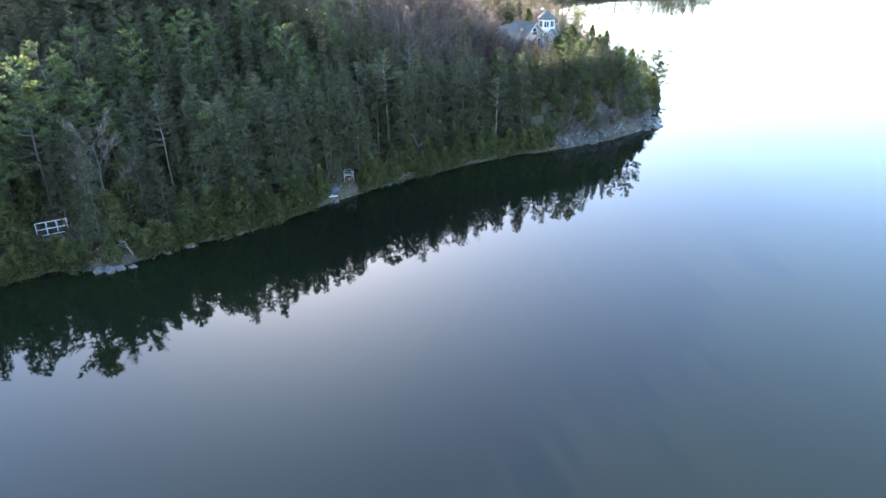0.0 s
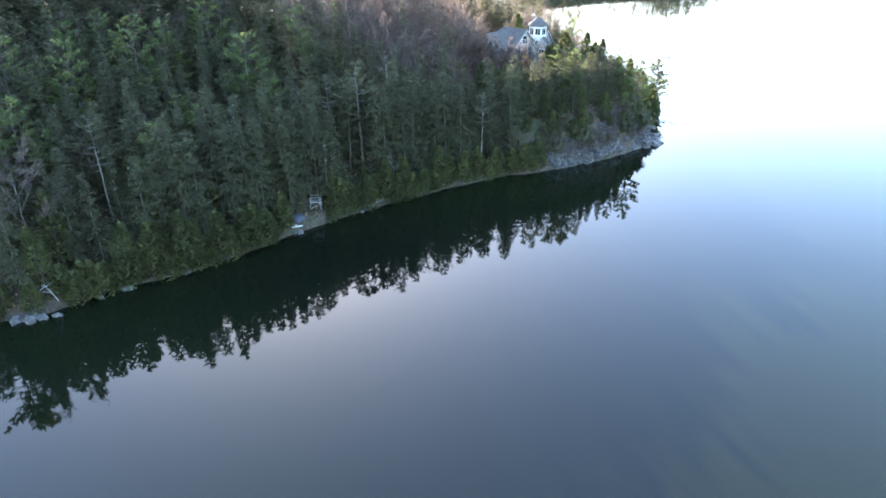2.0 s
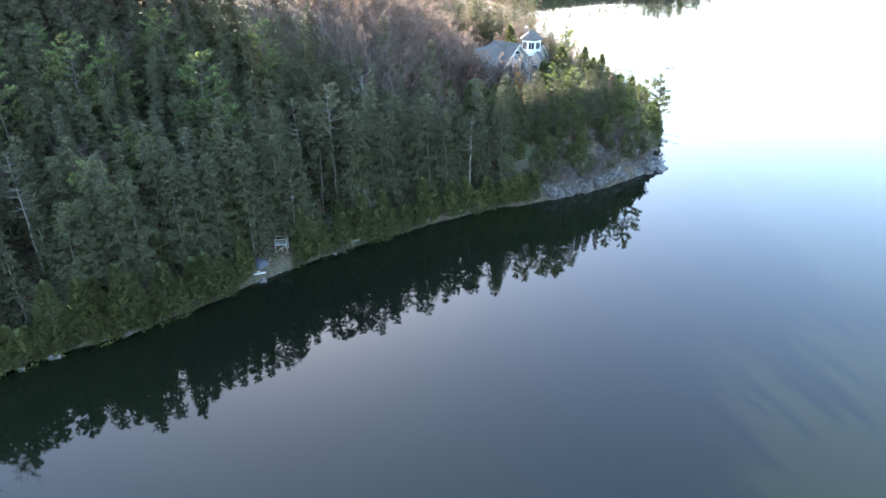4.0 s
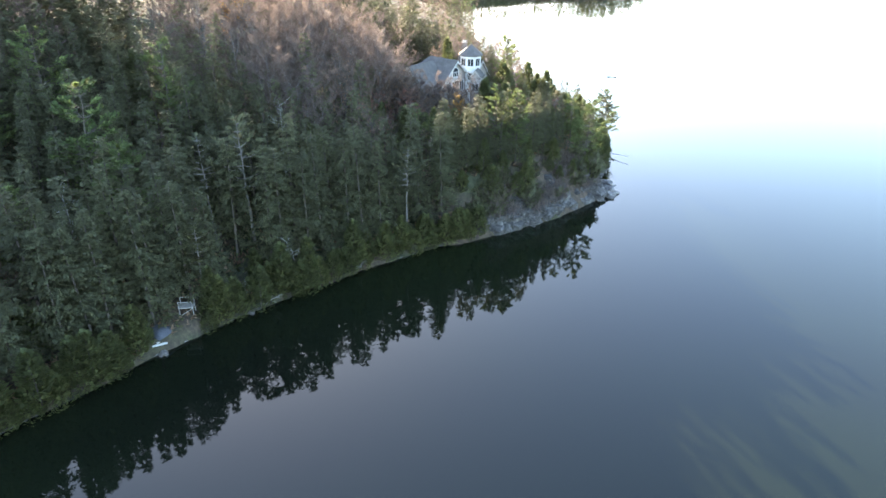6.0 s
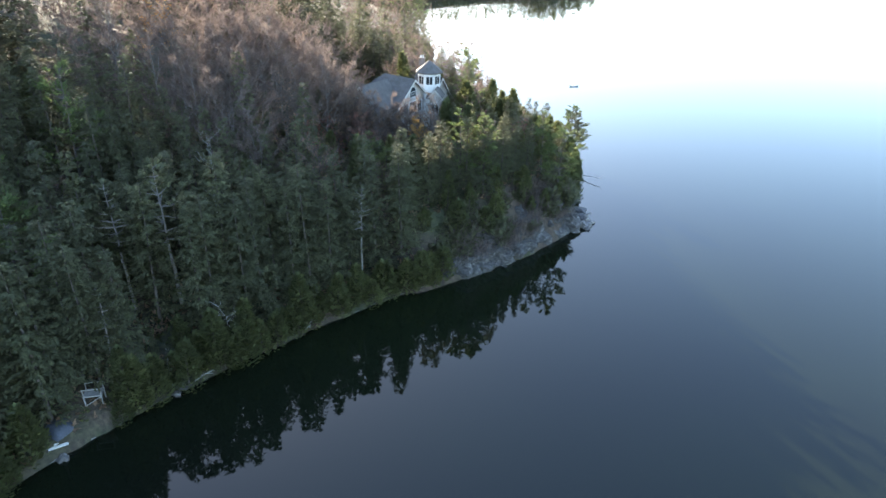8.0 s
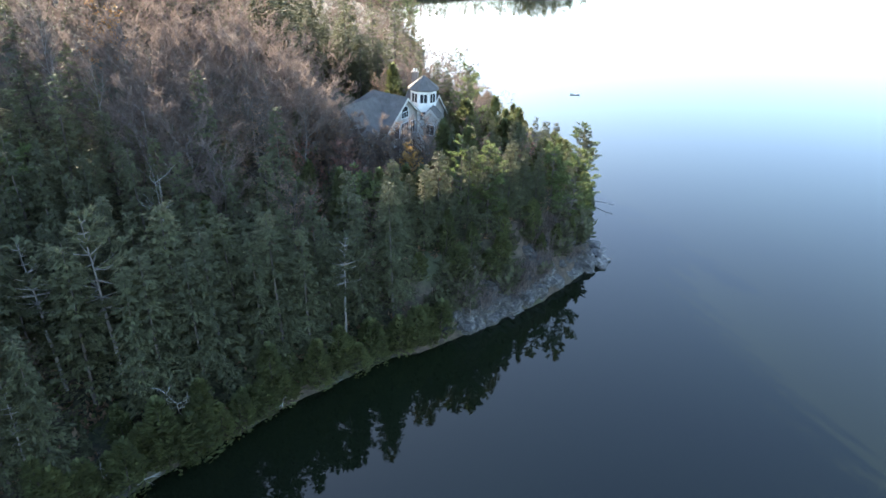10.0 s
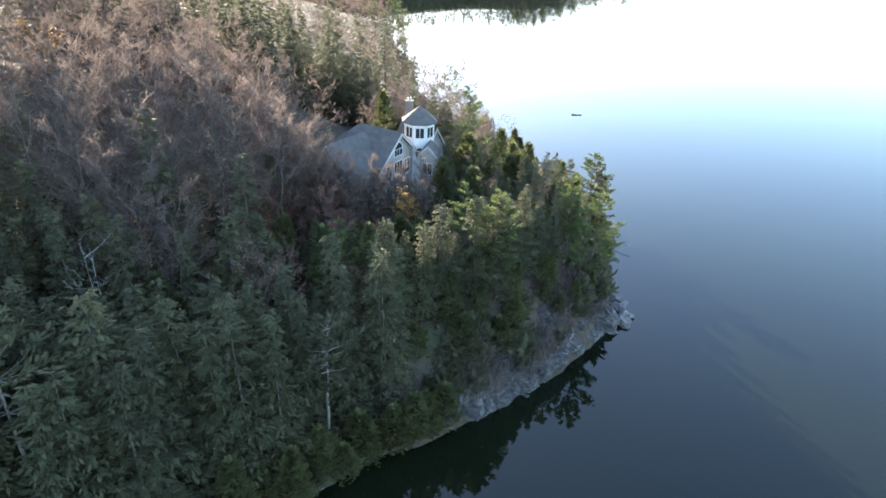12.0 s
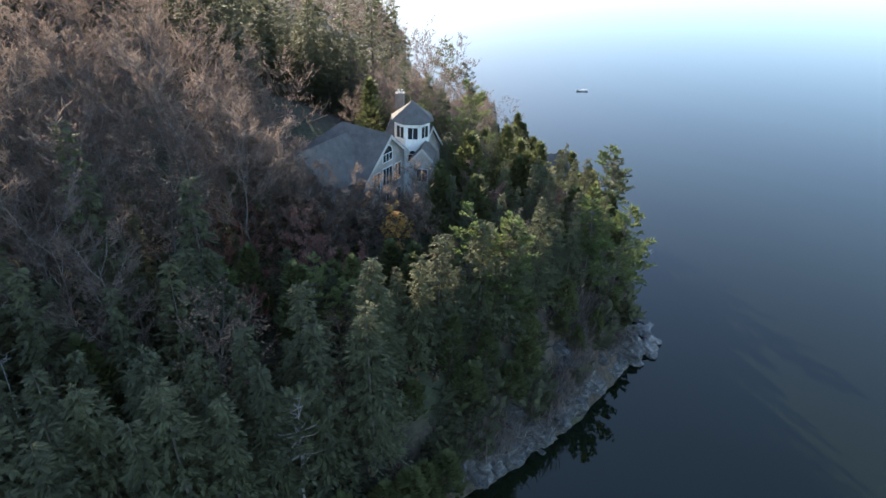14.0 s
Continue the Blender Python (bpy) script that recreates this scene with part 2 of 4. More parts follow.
def height(px, py):
    px, py = np.asarray(px, float), np.asarray(py, float)
    d = inland(SHORE, px, py) + 0.5 * wobble(px, py)
    cliff = smooth01((py - 126) / 10) * smooth01((178 - py) / 12) * smooth01((px + 90) / 20)
    up = 1.0 * smooth01(d / 1.6) + 0.37 * np.clip(d, 0, 45) + 0.28 * np.clip(d - 45, 0, 140)
    up += smooth01((165 - py) / 35) * smooth01((py - 72) / 36) * (0.17 * np.clip(d - 22, 0, 42))
    up += cliff * (6.2 * smooth01(d / 7.0) - 0.10 * np.clip(d, 0, 30))
    tail = smooth01((py - 165) / 40)
    up -= tail * 0.10 * np.clip(d, 0, 60)
    up += 0.5 * wobble(px * 0.5, py * 0.5) * smooth01(d / 6)
    # level yard round the house
    yard = smooth01((20 - np.hypot((px + 85) * 0.9, (py - 165))) / 9)
    up = up * (1 - yard) + 14.0 * yard
    land = np.where(d > 0, up, np.maximum(-5, 0.5 * d))
    fa = inland(FAR_A, px, py)
    land = np.where(fa > 0, 58 * smooth01(fa / 130) + 0.5 + 30 * smooth01(fa / 60) * smooth01((-px - 250) / 300), land)
    r = np.hypot(px, py)
    ring = smooth01((r - 1750 + 120 * np.sin(np.arctan2(py, px) * 9)) / 700)
    land = np.where((ring > 0) & (fa <= 0) & (inland(SHORE, px, py) <= 0), np.maximum(land, -5 + 75 * ring), land)
    return land


def steps(pairs):
    out = [pairs[0][0]]
    for (a, s), (b, _) in zip(pairs, pairs[1:]):
        n = max(1, round((b - a) / s))
        out += [a + (b - a) * (i + 1) / n for i in range(n)]
    return np.array(out)


gx = steps([(-4600, 350), (-1300, 60), (-620, 30), (-200, 3), (-120, 1.1), (-38, 6), (0, 60), (400, 250), (4600, 1)])
gy = steps([(-4600, 400), (-200, 15), (-20, 3), (25, 1.3), (195, 3), (330, 8), (450, 30), (1500, 120), (2700, 350), (4600, 1)])
XX, YY = np.meshgrid(gx, gy)
ZZ = height(XX.ravel(), YY.ravel())
me = bpy.data.meshes.new("ground")
nx, ny = len(gx), len(gy)
idx = np.arange(nx * ny).reshape(ny, nx)
me.from_pydata(np.c_[XX.ravel(), YY.ravel(), ZZ].tolist(), [], np.stack([idx[:-1, :-1], idx[:-1, 1:], idx[1:, 1:], idx[1:, :-1]], -1).reshape(-1, 4).tolist())
me.materials.append(GROUND)
me.polygons.foreach_set("use_smooth", [True] * len(me.polygons))
tagged(new("ground", me), "wooded hillside of leaf litter and moss rising from the lake", "ground", kind="structure")

g = Geo()
g.quad(Vector((-4600, -4600, 0)), Vector((4600, -4600, 0)), Vector((4600, 4600, 0)), Vector((-4600, 4600, 0)))
tagged(new("water", g.mesh("water", WATER)), "calm dark green lake mirroring sky and trees", "lake", kind="structure")


# ---------------------------------------------------------------- trees: one mesh pair (wood, crown) for each shape
def rnd(a, b):
    return random.uniform(a, b)


def heading(a, rise):
    return Vector((math.cos(a) * math.cos(rise), math.sin(a) * math.cos(rise), math.sin(rise)))


def bent(h, lean, n=7, wob=0.12):
    """The line of a stem: upright with a lean and small bends."""
    a = rnd(0, 6.28)
    return [Vector((math.cos(a) * lean * (i / n) ** 1.5 * h + rnd(-wob, wob) * (i > 0), math.sin(a) * lean * (i / n) ** 1.5 * h + rnd(-wob, wob) * (i > 0), h * i / n)) for i in range(n + 1)]


def along(path, t):
    k = min(int(t * (len(path) - 1)), len(path) - 2)
    f = t * (len(path) - 1) - k
    return path[k].lerp(path[k + 1], f)


def white_pine(h, crown_from, reach, ragged=0.25, whorls=13):
    wood, crown = Geo(), Geo()
    stem = bent(h, 0.02)
    r0 = h * 0.013
    wood.tube(stem, [r0 * (1 - 0.93 * i / 7) for i in range(8)], 6)
    for w in range(whorls):
        t = crown_from + (1 - crown_from) * (w + rnd(-0.25, 0.25)) / (whorls - 0.4)
        t = min(max(t, 0.05), 0.985)
        u = (t - crown_from) / (1 - crown_from)
        size = reach * (0.30 + 0.95 * math.sin(math.pi * min(1, 0.18 + 0.80 * u)) ** 0.8) * (1 - 0.55 * u)
        for b in range(random.randint(4, 6)):
            if random.random() < ragged * 0.5:
                continue
            a, length = rnd(0, 6.28), size * rnd(1 - ragged, 1 + ragged)
            root, d = along(stem, t), heading(a, rnd(0.02, 0.28) + 0.35 * u)
            tip = root + d * length + Vector((0, 0, 0.08 * length))
            mid = root + d * (length * 0.5) - Vector((0, 0, 0.05 * length))
            wood.tube([root, mid, tip], [0.05 + 0.012 * length, 0.04, 0.012], 3)
            n = int(5 + length * 3.6)
            for k in range(n):
                f = 0.25 + 0.75 * math.sqrt(random.random())
                p = (root.lerp(mid, f * 2) if f < 0.5 else mid.lerp(tip, f * 2 - 1)) + Vector((rnd(-1, 1), rnd(-1, 1), rnd(-0.15, 0.3))) * (0.16 * length * (1.25 - 0.6 * f))
                for _ in range(3):
                    dd = heading(a + rnd(-1.5, 1.5), rnd(-0.05, 0.95))
                    crown.spray(p, dd, rnd(0.5, 0.95), rnd(0.2, 0.38), lift=rnd(0, 0.08))
    return wood, crown


def hemlock(h, reach, from_t=0.10, dense=1.0, narrow=1.0):
    wood, crown = Geo(), Geo()
    stem = bent(h, 0.012, wob=0.05)
    wood.tube(stem, [h * 0.012 * (1 - 0.93 * i / 7) for i in range(8)], 5)
    n = int(175 * dense)
    for i in range(n):
        u = (i + random.random()) / n
        t = from_t + (0.99 - from_t) * u
        length = reach * (1.02 - u) ** narrow * rnd(0.7, 1.18) * (0.75 + 0.25 * min(1, u / 0.12)) + 0.18
        a = rnd(0, 6.28)
        root, d = along(stem, t), heading(a, rnd(-0.32, 0.1) + 0.3 * u)
        for k in range(4 + int(length * 5.0)):
            f = rnd(0.15, 1.0)
            p = root + d * (length * f) + Vector((rnd(-1, 1), rnd(-1, 1), rnd(-0.6, 0.3))) * (0.13 * length + 0.05)
            dd = heading(a + rnd(-1.0, 1.0), rnd(-0.6, 0.15))
            crown.spray(p, dd, rnd(0.32, 0.70), rnd(0.16, 0.30), lift=rnd(0, 0.08))
    return wood, crown


def cedar(h, reach, n=1000):
    wood, crown = Geo(), Geo()
    stem = bent(h, 0.01, wob=0.04)
    wood.tube(stem, [h * 0.016 * (1 - 0.9 * i / 7) for i in range(8)], 5)
    lobes = [(rnd(0, 6.28), rnd(0.05, 0.85), rnd(0.7, 1.3)) for _ in range(16)]
    for i in range(n):
        u = random.random() ** 0.85
        a = rnd(0, 6.28)
        bulge = 1.0
        for la, lu, ls in lobes:
            if abs((a - la + math.pi) % (2 * math.pi) - math.pi) < 0.7 and abs(u - lu) < 0.12:
                bulge *= ls
        r = reach * bulge * (0.85 + 1.1 * u) * (1.0 - u) ** 0.72 * rnd(0.55, 1.0) if u < 0.5 else reach * bulge * 1.4 * (1.0 - u) ** 0.72 * rnd(0.55, 1.0)
        p = along(stem, 0.01 + 0.98 * u) + Vector((math.cos(a), math.sin(a), 0)) * r
        crown.spray(p, heading(a + rnd(-0.8, 0.8), rnd(0.2, 1.25)), rnd(0.5, 1.0), rnd(0.3, 0.55), lift=rnd(-0.05, 0.1))
    return wood, crown


def bare_tree(h, spread, twigs=5, leaf=0, forks=10, thick=1.0, start=0.3, lean=0.03, leaf_size=0.3):
    """A leafless broad-leaved tree; crown holds its fine twigs, or its remaining leaves."""
    wood, crown, leaves = Geo(), Geo(), Geo()
    stem = bent(h * 0.82, lean, wob=0.22)
    wood.tube(stem, [h * 0.0125 * thick * (1 - 0.85 * i / 7) for i in range(8)], 6)
    for i in range(forks):
        t = start + (1 - start) * (i + random.random() * 0.8) / forks
        a = i * 2.4 + rnd(-0.5, 0.5)
        root = along(stem, min(t, 0.99))
        length = spread * rnd(0.75, 1.15) * (1.15 - 0.55 * t)
        rise = rnd(0.45, 0.85) + 0.35 * t
        p1 = root + heading(a, rise) * (length * 0.5)
        p2 = p1 + heading(a + rnd(-0.35, 0.35), rise + 0.25) * (length * 0.55)
        r = h * 0.0052 * thick * (1.2 - 0.6 * t)
        wood.tube([root, p1, p2], [r, r * 0.65, r * 0.2], 4)
        for j in range(7):
            f = rnd(0.25, 1)
            q = root.lerp(p1, f * 2) if f < 0.5 else p1.lerp(p2, f * 2 - 1)
            d = heading(a + rnd(-1.3, 1.3), rnd(0.25, 1.15))
            l2 = length * rnd(0.28, 0.5)
            e = q + d * l2
            wood.tube([q, q.lerp(e, 0.5) + Vector((rnd(-0.1, 0.1), rnd(-0.1, 0.1), 0.05)), e], [r * 0.4, r * 0.28, r * 0.1], 3)
            for k in range(twigs):
                s = q.lerp(e, rnd(0.2, 1))
                dd = heading(math.atan2(d.y, d.x) + rnd(-1.2, 1.2), rnd(0.2, 1.35))
                lt = l2 * rnd(0.4, 0.8)
                crown.spray(s, dd, lt, 0.034 + 0.010 * lt, up=Vector((rnd(-1, 1), rnd(-1, 1), 0.4)).normalized())
                for _ in range(4):
                    s2 = s + dd * (lt * rnd(0.25, 1.0))
                    crown.spray(s2, heading(math.atan2(dd.y, dd.x) + rnd(-1.4, 1.4), rnd(0.2, 1.4)), lt * rnd(0.3, 0.6), 0.036, up=Vector((rnd(-1, 1), rnd(-1, 1), 0.3)).normalized())
                for _ in range(leaf):
                    s2 = s + dd * (lt * rnd(0.1, 1.0)) + Vector((rnd(-0.2, 0.2), rnd(-0.2, 0.2), rnd(-0.2, 0.2)))
                    leaves.spray(s2, heading(rnd(0, 6.28), rnd(-0.8, 0.5)), leaf_size * rnd(0.7, 1.3), leaf_size * rnd(0.5, 0.9))
    return wood, crown, leaves


def dead_snag(h, forks=7, lean=0.05, curl=0.5, thin=1.0):
    wood = Geo()
    stem = bent(h, lean, wob=0.15)
    wood.tube(stem, [h * 0.009 * thin * (1 - 0.8 * i / 7) for i in range(8)], 6)
    for i in range(forks):
        t, a = rnd(0.35, 0.98), rnd(0, 6.28)
        root, length = along(stem, t), h * rnd(0.12, 0.24) * (0.5 + 0.5 * thin)
        p1 = root + heading(a, rnd(0.1, 0.8)) * (length * 0.5)
        p2 = p1 + heading(a + rnd(-curl, curl), rnd(0.4, 1.2)) * (length * 0.5)
        wood.tube([root, p1, p2], [h * 0.005 * thin, h * 0.0038 * thin, h * 0.0015 * thin], 4)
        for _ in range(2):
            q = root.lerp(p2, rnd(0.4, 0.9))
            wood.tube([q, q + heading(rnd(0, 6.28), rnd(0.2, 1.1)) * length * 0.4], [h * 0.003 * thin, h * 0.001 * thin], 3)
    return wood


KINDS = {}


def kind(key, name, label, category, group, parts):
    """Keep a tree's meshes: (part name, mesh, its label)."""
    KINDS.setdefault(key, []).append((name, label, category, group, parts))


def wood_and(wood, bark, *crowns):
    out = [("trunk", wood.mesh("trunk", bark, True), "")]
    for name, geo, mat in crowns:
        if geo.f:
            out.append((name, geo.mesh(name, mat), ""))
    return out


for i in range(4):
    w, c = white_pine(rnd(20, 24), 0.28, rnd(4.8, 5.6))
    kind("pine", "white_pine", "tall white pine with tiered yellow-green boughs on the hillside", "pine tree", "white pines", wood_and(w, BARK, ("crown", c, PINE)))
for i in range(3):
    w, c = white_pine(rnd(22, 25), 0.22, rnd(6.0, 6.8), 0.22, 14)
    kind("big_pine", "white_pine", "broad old white pine with sunlit tiered boughs above the wood", "pine tree", "white pines", wood_and(w, BARK, ("crown", c, PINE)))
for i in range(3):
    w, c = white_pine(rnd(18, 21), 0.52, rnd(3.4, 4.0), 0.32, 10)
    kind("high_pine", "white_pine", "slender pine with a long bare trunk and high ragged crown", "pine tree", "white pines", wood_and(w, PALE_BARK, ("crown", c, HEMLOCK)))
for i in range(4):
    w, c = hemlock(rnd(14, 18), rnd(2.9, 3.6))
    kind("hemlock", "hemlock_tree", "dark green hemlock with drooping sprays in the dense wood", "conifer", "hemlocks", wood_and(w, BARK, ("crown", c, HEMLOCK)))
for i in range(3):
    w, c = hemlock(rnd(17, 19), rnd(3.0, 3.5), 0.12, 1.05, 0.62)
    kind("old_hemlock", "hemlock_tree", "old hemlock with a broad rounded crown near the shore", "conifer", "hemlocks", wood_and(w, BARK, ("crown", c, HEMLOCK)))
for i in range(2):
    w, c = hemlock(rnd(14, 15), rnd(2.8, 3.2), 0.14, 0.95, 0.75)
    kind("brow_hemlock", "hemlock_tree", "hemlock with a rounded crown on the brow of the cliff", "conifer", "hemlocks", wood_and(w, BARK, ("crown", c, HEMLOCK)))
for i in range(3):
    w, c = hemlock(rnd(14, 17), rnd(2.2, 2.7), 0.05, 1.0, 1.1)
    kind("spruce", "spruce_tree", "narrow pointed spruce with dark needles in the dense wood", "conifer", "spruces", wood_and(w, BARK, ("crown", c, HEMLOCK)))
for i in range(4):
    w, c = cedar(rnd(8, 11), rnd(1.7, 2.2))
    kind("cedar", "cedar_tree", "olive-green white cedar with a dense rounded column by the shore", "cedar", "cedars", wood_and(w, BARK, ("crown", c, CEDAR)))
for i in range(4):
    w, c, l = bare_tree(rnd(13, 16), rnd(4.4, 5.4), 10, thick=0.5)
    kind("bare", "bare_tree", "leafless grey-pink hardwood with a fine twiggy crown", "bare tree", "bare hardwoods", wood_and(w, PALE_BARK, ("crown", c, TWIG)))
for i in range(2):
    w, c, l = bare_tree(rnd(11, 13), rnd(3.6, 4.4), 5, 2, leaf_size=0.2)
    kind("oak", "oak_tree", "hardwood keeping sparse dry brown leaves in its crown", "oak tree", "brown oaks", wood_and(w, BARK, ("twig_crown", c, TWIG), ("crown", l, DRY_LEAF)))
for i in range(2):
    w, c, l = bare_tree(rnd(9, 10), rnd(3.2, 3.8), 6, 4, leaf_size=0.19)
    kind("red", "red_maple", "maple with thinning dark red autumn leaves below the house", "maple tree", "autumn maples", wood_and(w, BARK, ("twig_crown", c, TWIG), ("crown", l, RED_LEAF)))
w, c, l = bare_tree(9, 2.8, 5, 3, leaf_size=0.26)
kind("orange", "maple_tree", "young maple with orange-yellow autumn leaves beside the house", "maple tree", "autumn maples", wood_and(w, BARK, ("twig_crown", c, TWIG), ("crown", l, ORANGE_LEAF)))
for i in range(3):
    kind("snag", "dead_tree", "silvery dead tree with broken bare branches", "dead tree", "dead trees", [("trunk", dead_snag(rnd(9, 12)).mesh("trunk", DEAD_WOOD, True), "")])
for i in range(2):
    kind("slim_snag", "dead_tree", "slim dead tree with a forked silvery top", "dead tree", "dead trees", [("trunk", dead_snag(13, 10, 0.03, 0.6, 0.3).mesh("trunk", DEAD_WOOD, True), "")])
for i in range(3):
    w, c = cedar(rnd(4.5, 5.5), rnd(1.7, 2.0), 650)
    kind("bush", "cedar_bush", "low spreading olive-green cedar overhanging the water", "cedar bush", "shore cedars", wood_and(w, BARK, ("crown", c, CEDAR)))
for i in range(2):
    w, c, l = bare_tree(10, 3.6, 13, 1 - i, 11, 0.6, 0.15)
    kind("thicket", "bare_tree", "dense twiggy young hardwood in front of the house", "bare tree", "bare hardwoods", wood_and(w, BARK, ("crown", c, TWIG), ("dry_crown", l, DRY_LEAF)))
kind("curly", "dead_tree", "fallen silvery dead top with curling forked branches", "dead tree", "dead trees", [("trunk", dead_snag(6, 9, 0.25, 1.4, 0.7).mesh("trunk", DEAD_WOOD, True), "")])

PLACED = []


def plant(key, x, y, top=None, scale=1.0, which=None, sink=0.15, turn=None):
    """A tree of that kind on the ground at x, y; top: the height of its tip over the lake."""
    options = KINDS[key]
    name, label, category, group, parts = options[(which if which is not None else random.randrange(len(options))) % len(options)]
    z = float(height(np.array([x]), np.array([y]))[0]) - sink
    if top is not None:
        tall = max(v.co.z for me_ in (p[1] for p in parts) for v in me_.vertices)
        scale = (top - z) / tall
    root = tagged(new(name), label, category, group)
    root.matrix_basis = pose(x, y, z, rnd(-2, 2), rnd(-2, 2), rnd(0, 360) if turn is None else turn) @ Matrix.Diagonal((scale * rnd(0.93, 1.07), scale * rnd(0.93, 1.07), scale, 1))
    for pname, mesh_, plabel in parts:
        part(pname, mesh_, None, root, plabel)
    PLACED.append((x, y, 2.2 * scale))
    return root


# ---------------------------------------------------------------- house on the point
def frame_of(ax, ay):
    """x along the front from left to right, y into the house."""
    return Matrix.Translation((ax, ay, 0)) @ Matrix.Rotation(radians(HOUSE_TURN), 4, "Z")


HOUSE_TURN = -12.0
GROUND_Z = 13.6


def gable_block(root, m, x0, x1, y0, y1, z0, eave, ridge, along_x, over=0.5):
    """Walls and a pitched roof with thickness; the ridge runs along x or along y."""
    walls, roof, trims = Geo(), Geo(), []
    if along_x:
        ym = (y0 + y1) / 2
        walls.prism([m @ Vector((x0, y0, z0)), m @ Vector((x0, y1, z0)), m @ Vector((x0, y1, eave)), m @ Vector((x0, ym, ridge)), m @ Vector((x0, y0, eave))], m.to_3x3() @ Vector((x1 - x0, 0, 0)))
        s = (ridge - eave) / ((y1 - y0) / 2)
        for ya, sign in ((y0, -1), (y1, 1)):
            e = ya + sign * over
            loop = [Vector((x0 - over, ym, ridge + 0.02)), Vector((x0 - over, e, eave - s * over + 0.02)), Vector((x0 - over, e, eave - s * over + 0.2)), Vector((x0 - over, ym, ridge + 0.22))]
            roof.prism([m @ p for p in loop], m.to_3x3() @ Vector((x1 - x0 + 2 * over, 0, 0)))
            for xe in (x0 - over - 0.06, x1 + over):
                loop2 = [Vector((xe, ym, ridge - 0.22)), Vector((xe, e, eave - s * over - 0.22)), Vector((xe, e, eave - s * over + 0.14)), Vector((xe, ym, ridge + 0.14))]
                trims.append(Geo())
                trims[-1].prism([m @ p for p in loop2], m.to_3x3() @ Vector((0.06, 0, 0)))
    else:
        xm = (x0 + x1) / 2
        walls.prism([m @ Vector((x0, y0, z0)), m @ Vector((x1, y0, z0)), m @ Vector((x1, y0, eave)), m @ Vector((xm, y0, ridge)), m @ Vector((x0, y0, eave))], m.to_3x3() @ Vector((0, y1 - y0, 0)))
        s = (ridge - eave) / ((x1 - x0) / 2)
        for xa, sign in ((x0, -1), (x1, 1)):
            e = xa + sign * over
            loop = [Vector((xm, y0 - over, ridge + 0.02)), Vector((e, y0 - over, eave - s * over + 0.02)), Vector((e, y0 - over, eave - s * over + 0.2)), Vector((xm, y0 - over, ridge + 0.22))]
            roof.prism([m @ p for p in loop], m.to_3x3() @ Vector((0, y1 - y0 + 2 * over, 0)))
            loop2 = [Vector((xm, y0 - over - 0.06, ridge - 0.22)), Vector((e, y0 - over - 0.06, eave - s * over - 0.22)), Vector((e, y0 - over - 0.06, eave - s * over + 0.14)), Vector((xm, y0 - over - 0.06, ridge + 0.14))]
            trims.append(Geo())
            trims[-1].prism([m @ p for p in loop2], m.to_3x3() @ Vector((0, 0.06, 0)))
    part("wall", walls, SHADED_SIDING, root)
    r = part("roof", roof, SHINGLE, root, "grey shingled pitched roof")
    for trim in trims:
        part("bargeboard", trim, TRIM, r)


def window(root, m, x, z, w, h, arched=False, bars=1):
    """A window in the plane y = 0 of m, looking towards -y."""
    fr, gl = Geo(), Geo()
    t = 0.09
    fr.box((x - w / 2 - t, -0.06, z - t), (x + w / 2 + t, 0.03, z), m)
    fr.box((x - w / 2 - t, -0.06, z), (x - w / 2, 0.03, z + h), m)
    fr.box((x + w / 2, -0.06, z), (x + w / 2 + t, 0.03, z + h), m)
    for i in range(1, bars + 1):
        xx = x - w / 2 + w * i / (bars + 1)
        fr.box((xx - 0.035, -0.05, z), (xx + 0.035, 0.03, z + h), m)
    top = []
    if arched:
        for i in range(9):
            a = math.pi * i / 8
            top.append((x + math.cos(a) * w / 2, z + h + math.sin(a) * w / 2))
        for (xa, za), (xb, zb) in zip(top, top[1:]):
            fr.prism([m @ Vector((xa, -0.06, za)), m @ Vector((xb, -0.06, zb)), m @ Vector((x + (xb - x) * 1.14, -0.06, z + h + (zb - z - h) * 1.14)), m @ Vector((x + (xa - x) * 1.14, -0.06, z + h + (za - z - h) * 1.14))], m.to_3x3() @ Vector((0, 0.09, 0)))
        fr.box((x - w / 2, -0.05, z + h - 0.035), (x + w / 2, 0.03, z + h + 0.035), m)
    else:
        fr.box((x - w / 2 - t, -0.06, z + h), (x + w / 2 + t, 0.03, z + h + t), m)
    loop = [(x - w / 2, z), (x + w / 2, z)] + (top if arched else [(x + w / 2, z + h), (x - w / 2, z + h)])
    gl.prism([m @ Vector((a, -0.02, b)) for a, b in loop], m.to_3x3() @ Vector((0, 0.03, 0)))
    wdw = part("window", fr, WHITE, root, "white-framed window")
    part("pane", gl, GLASS, wdw)


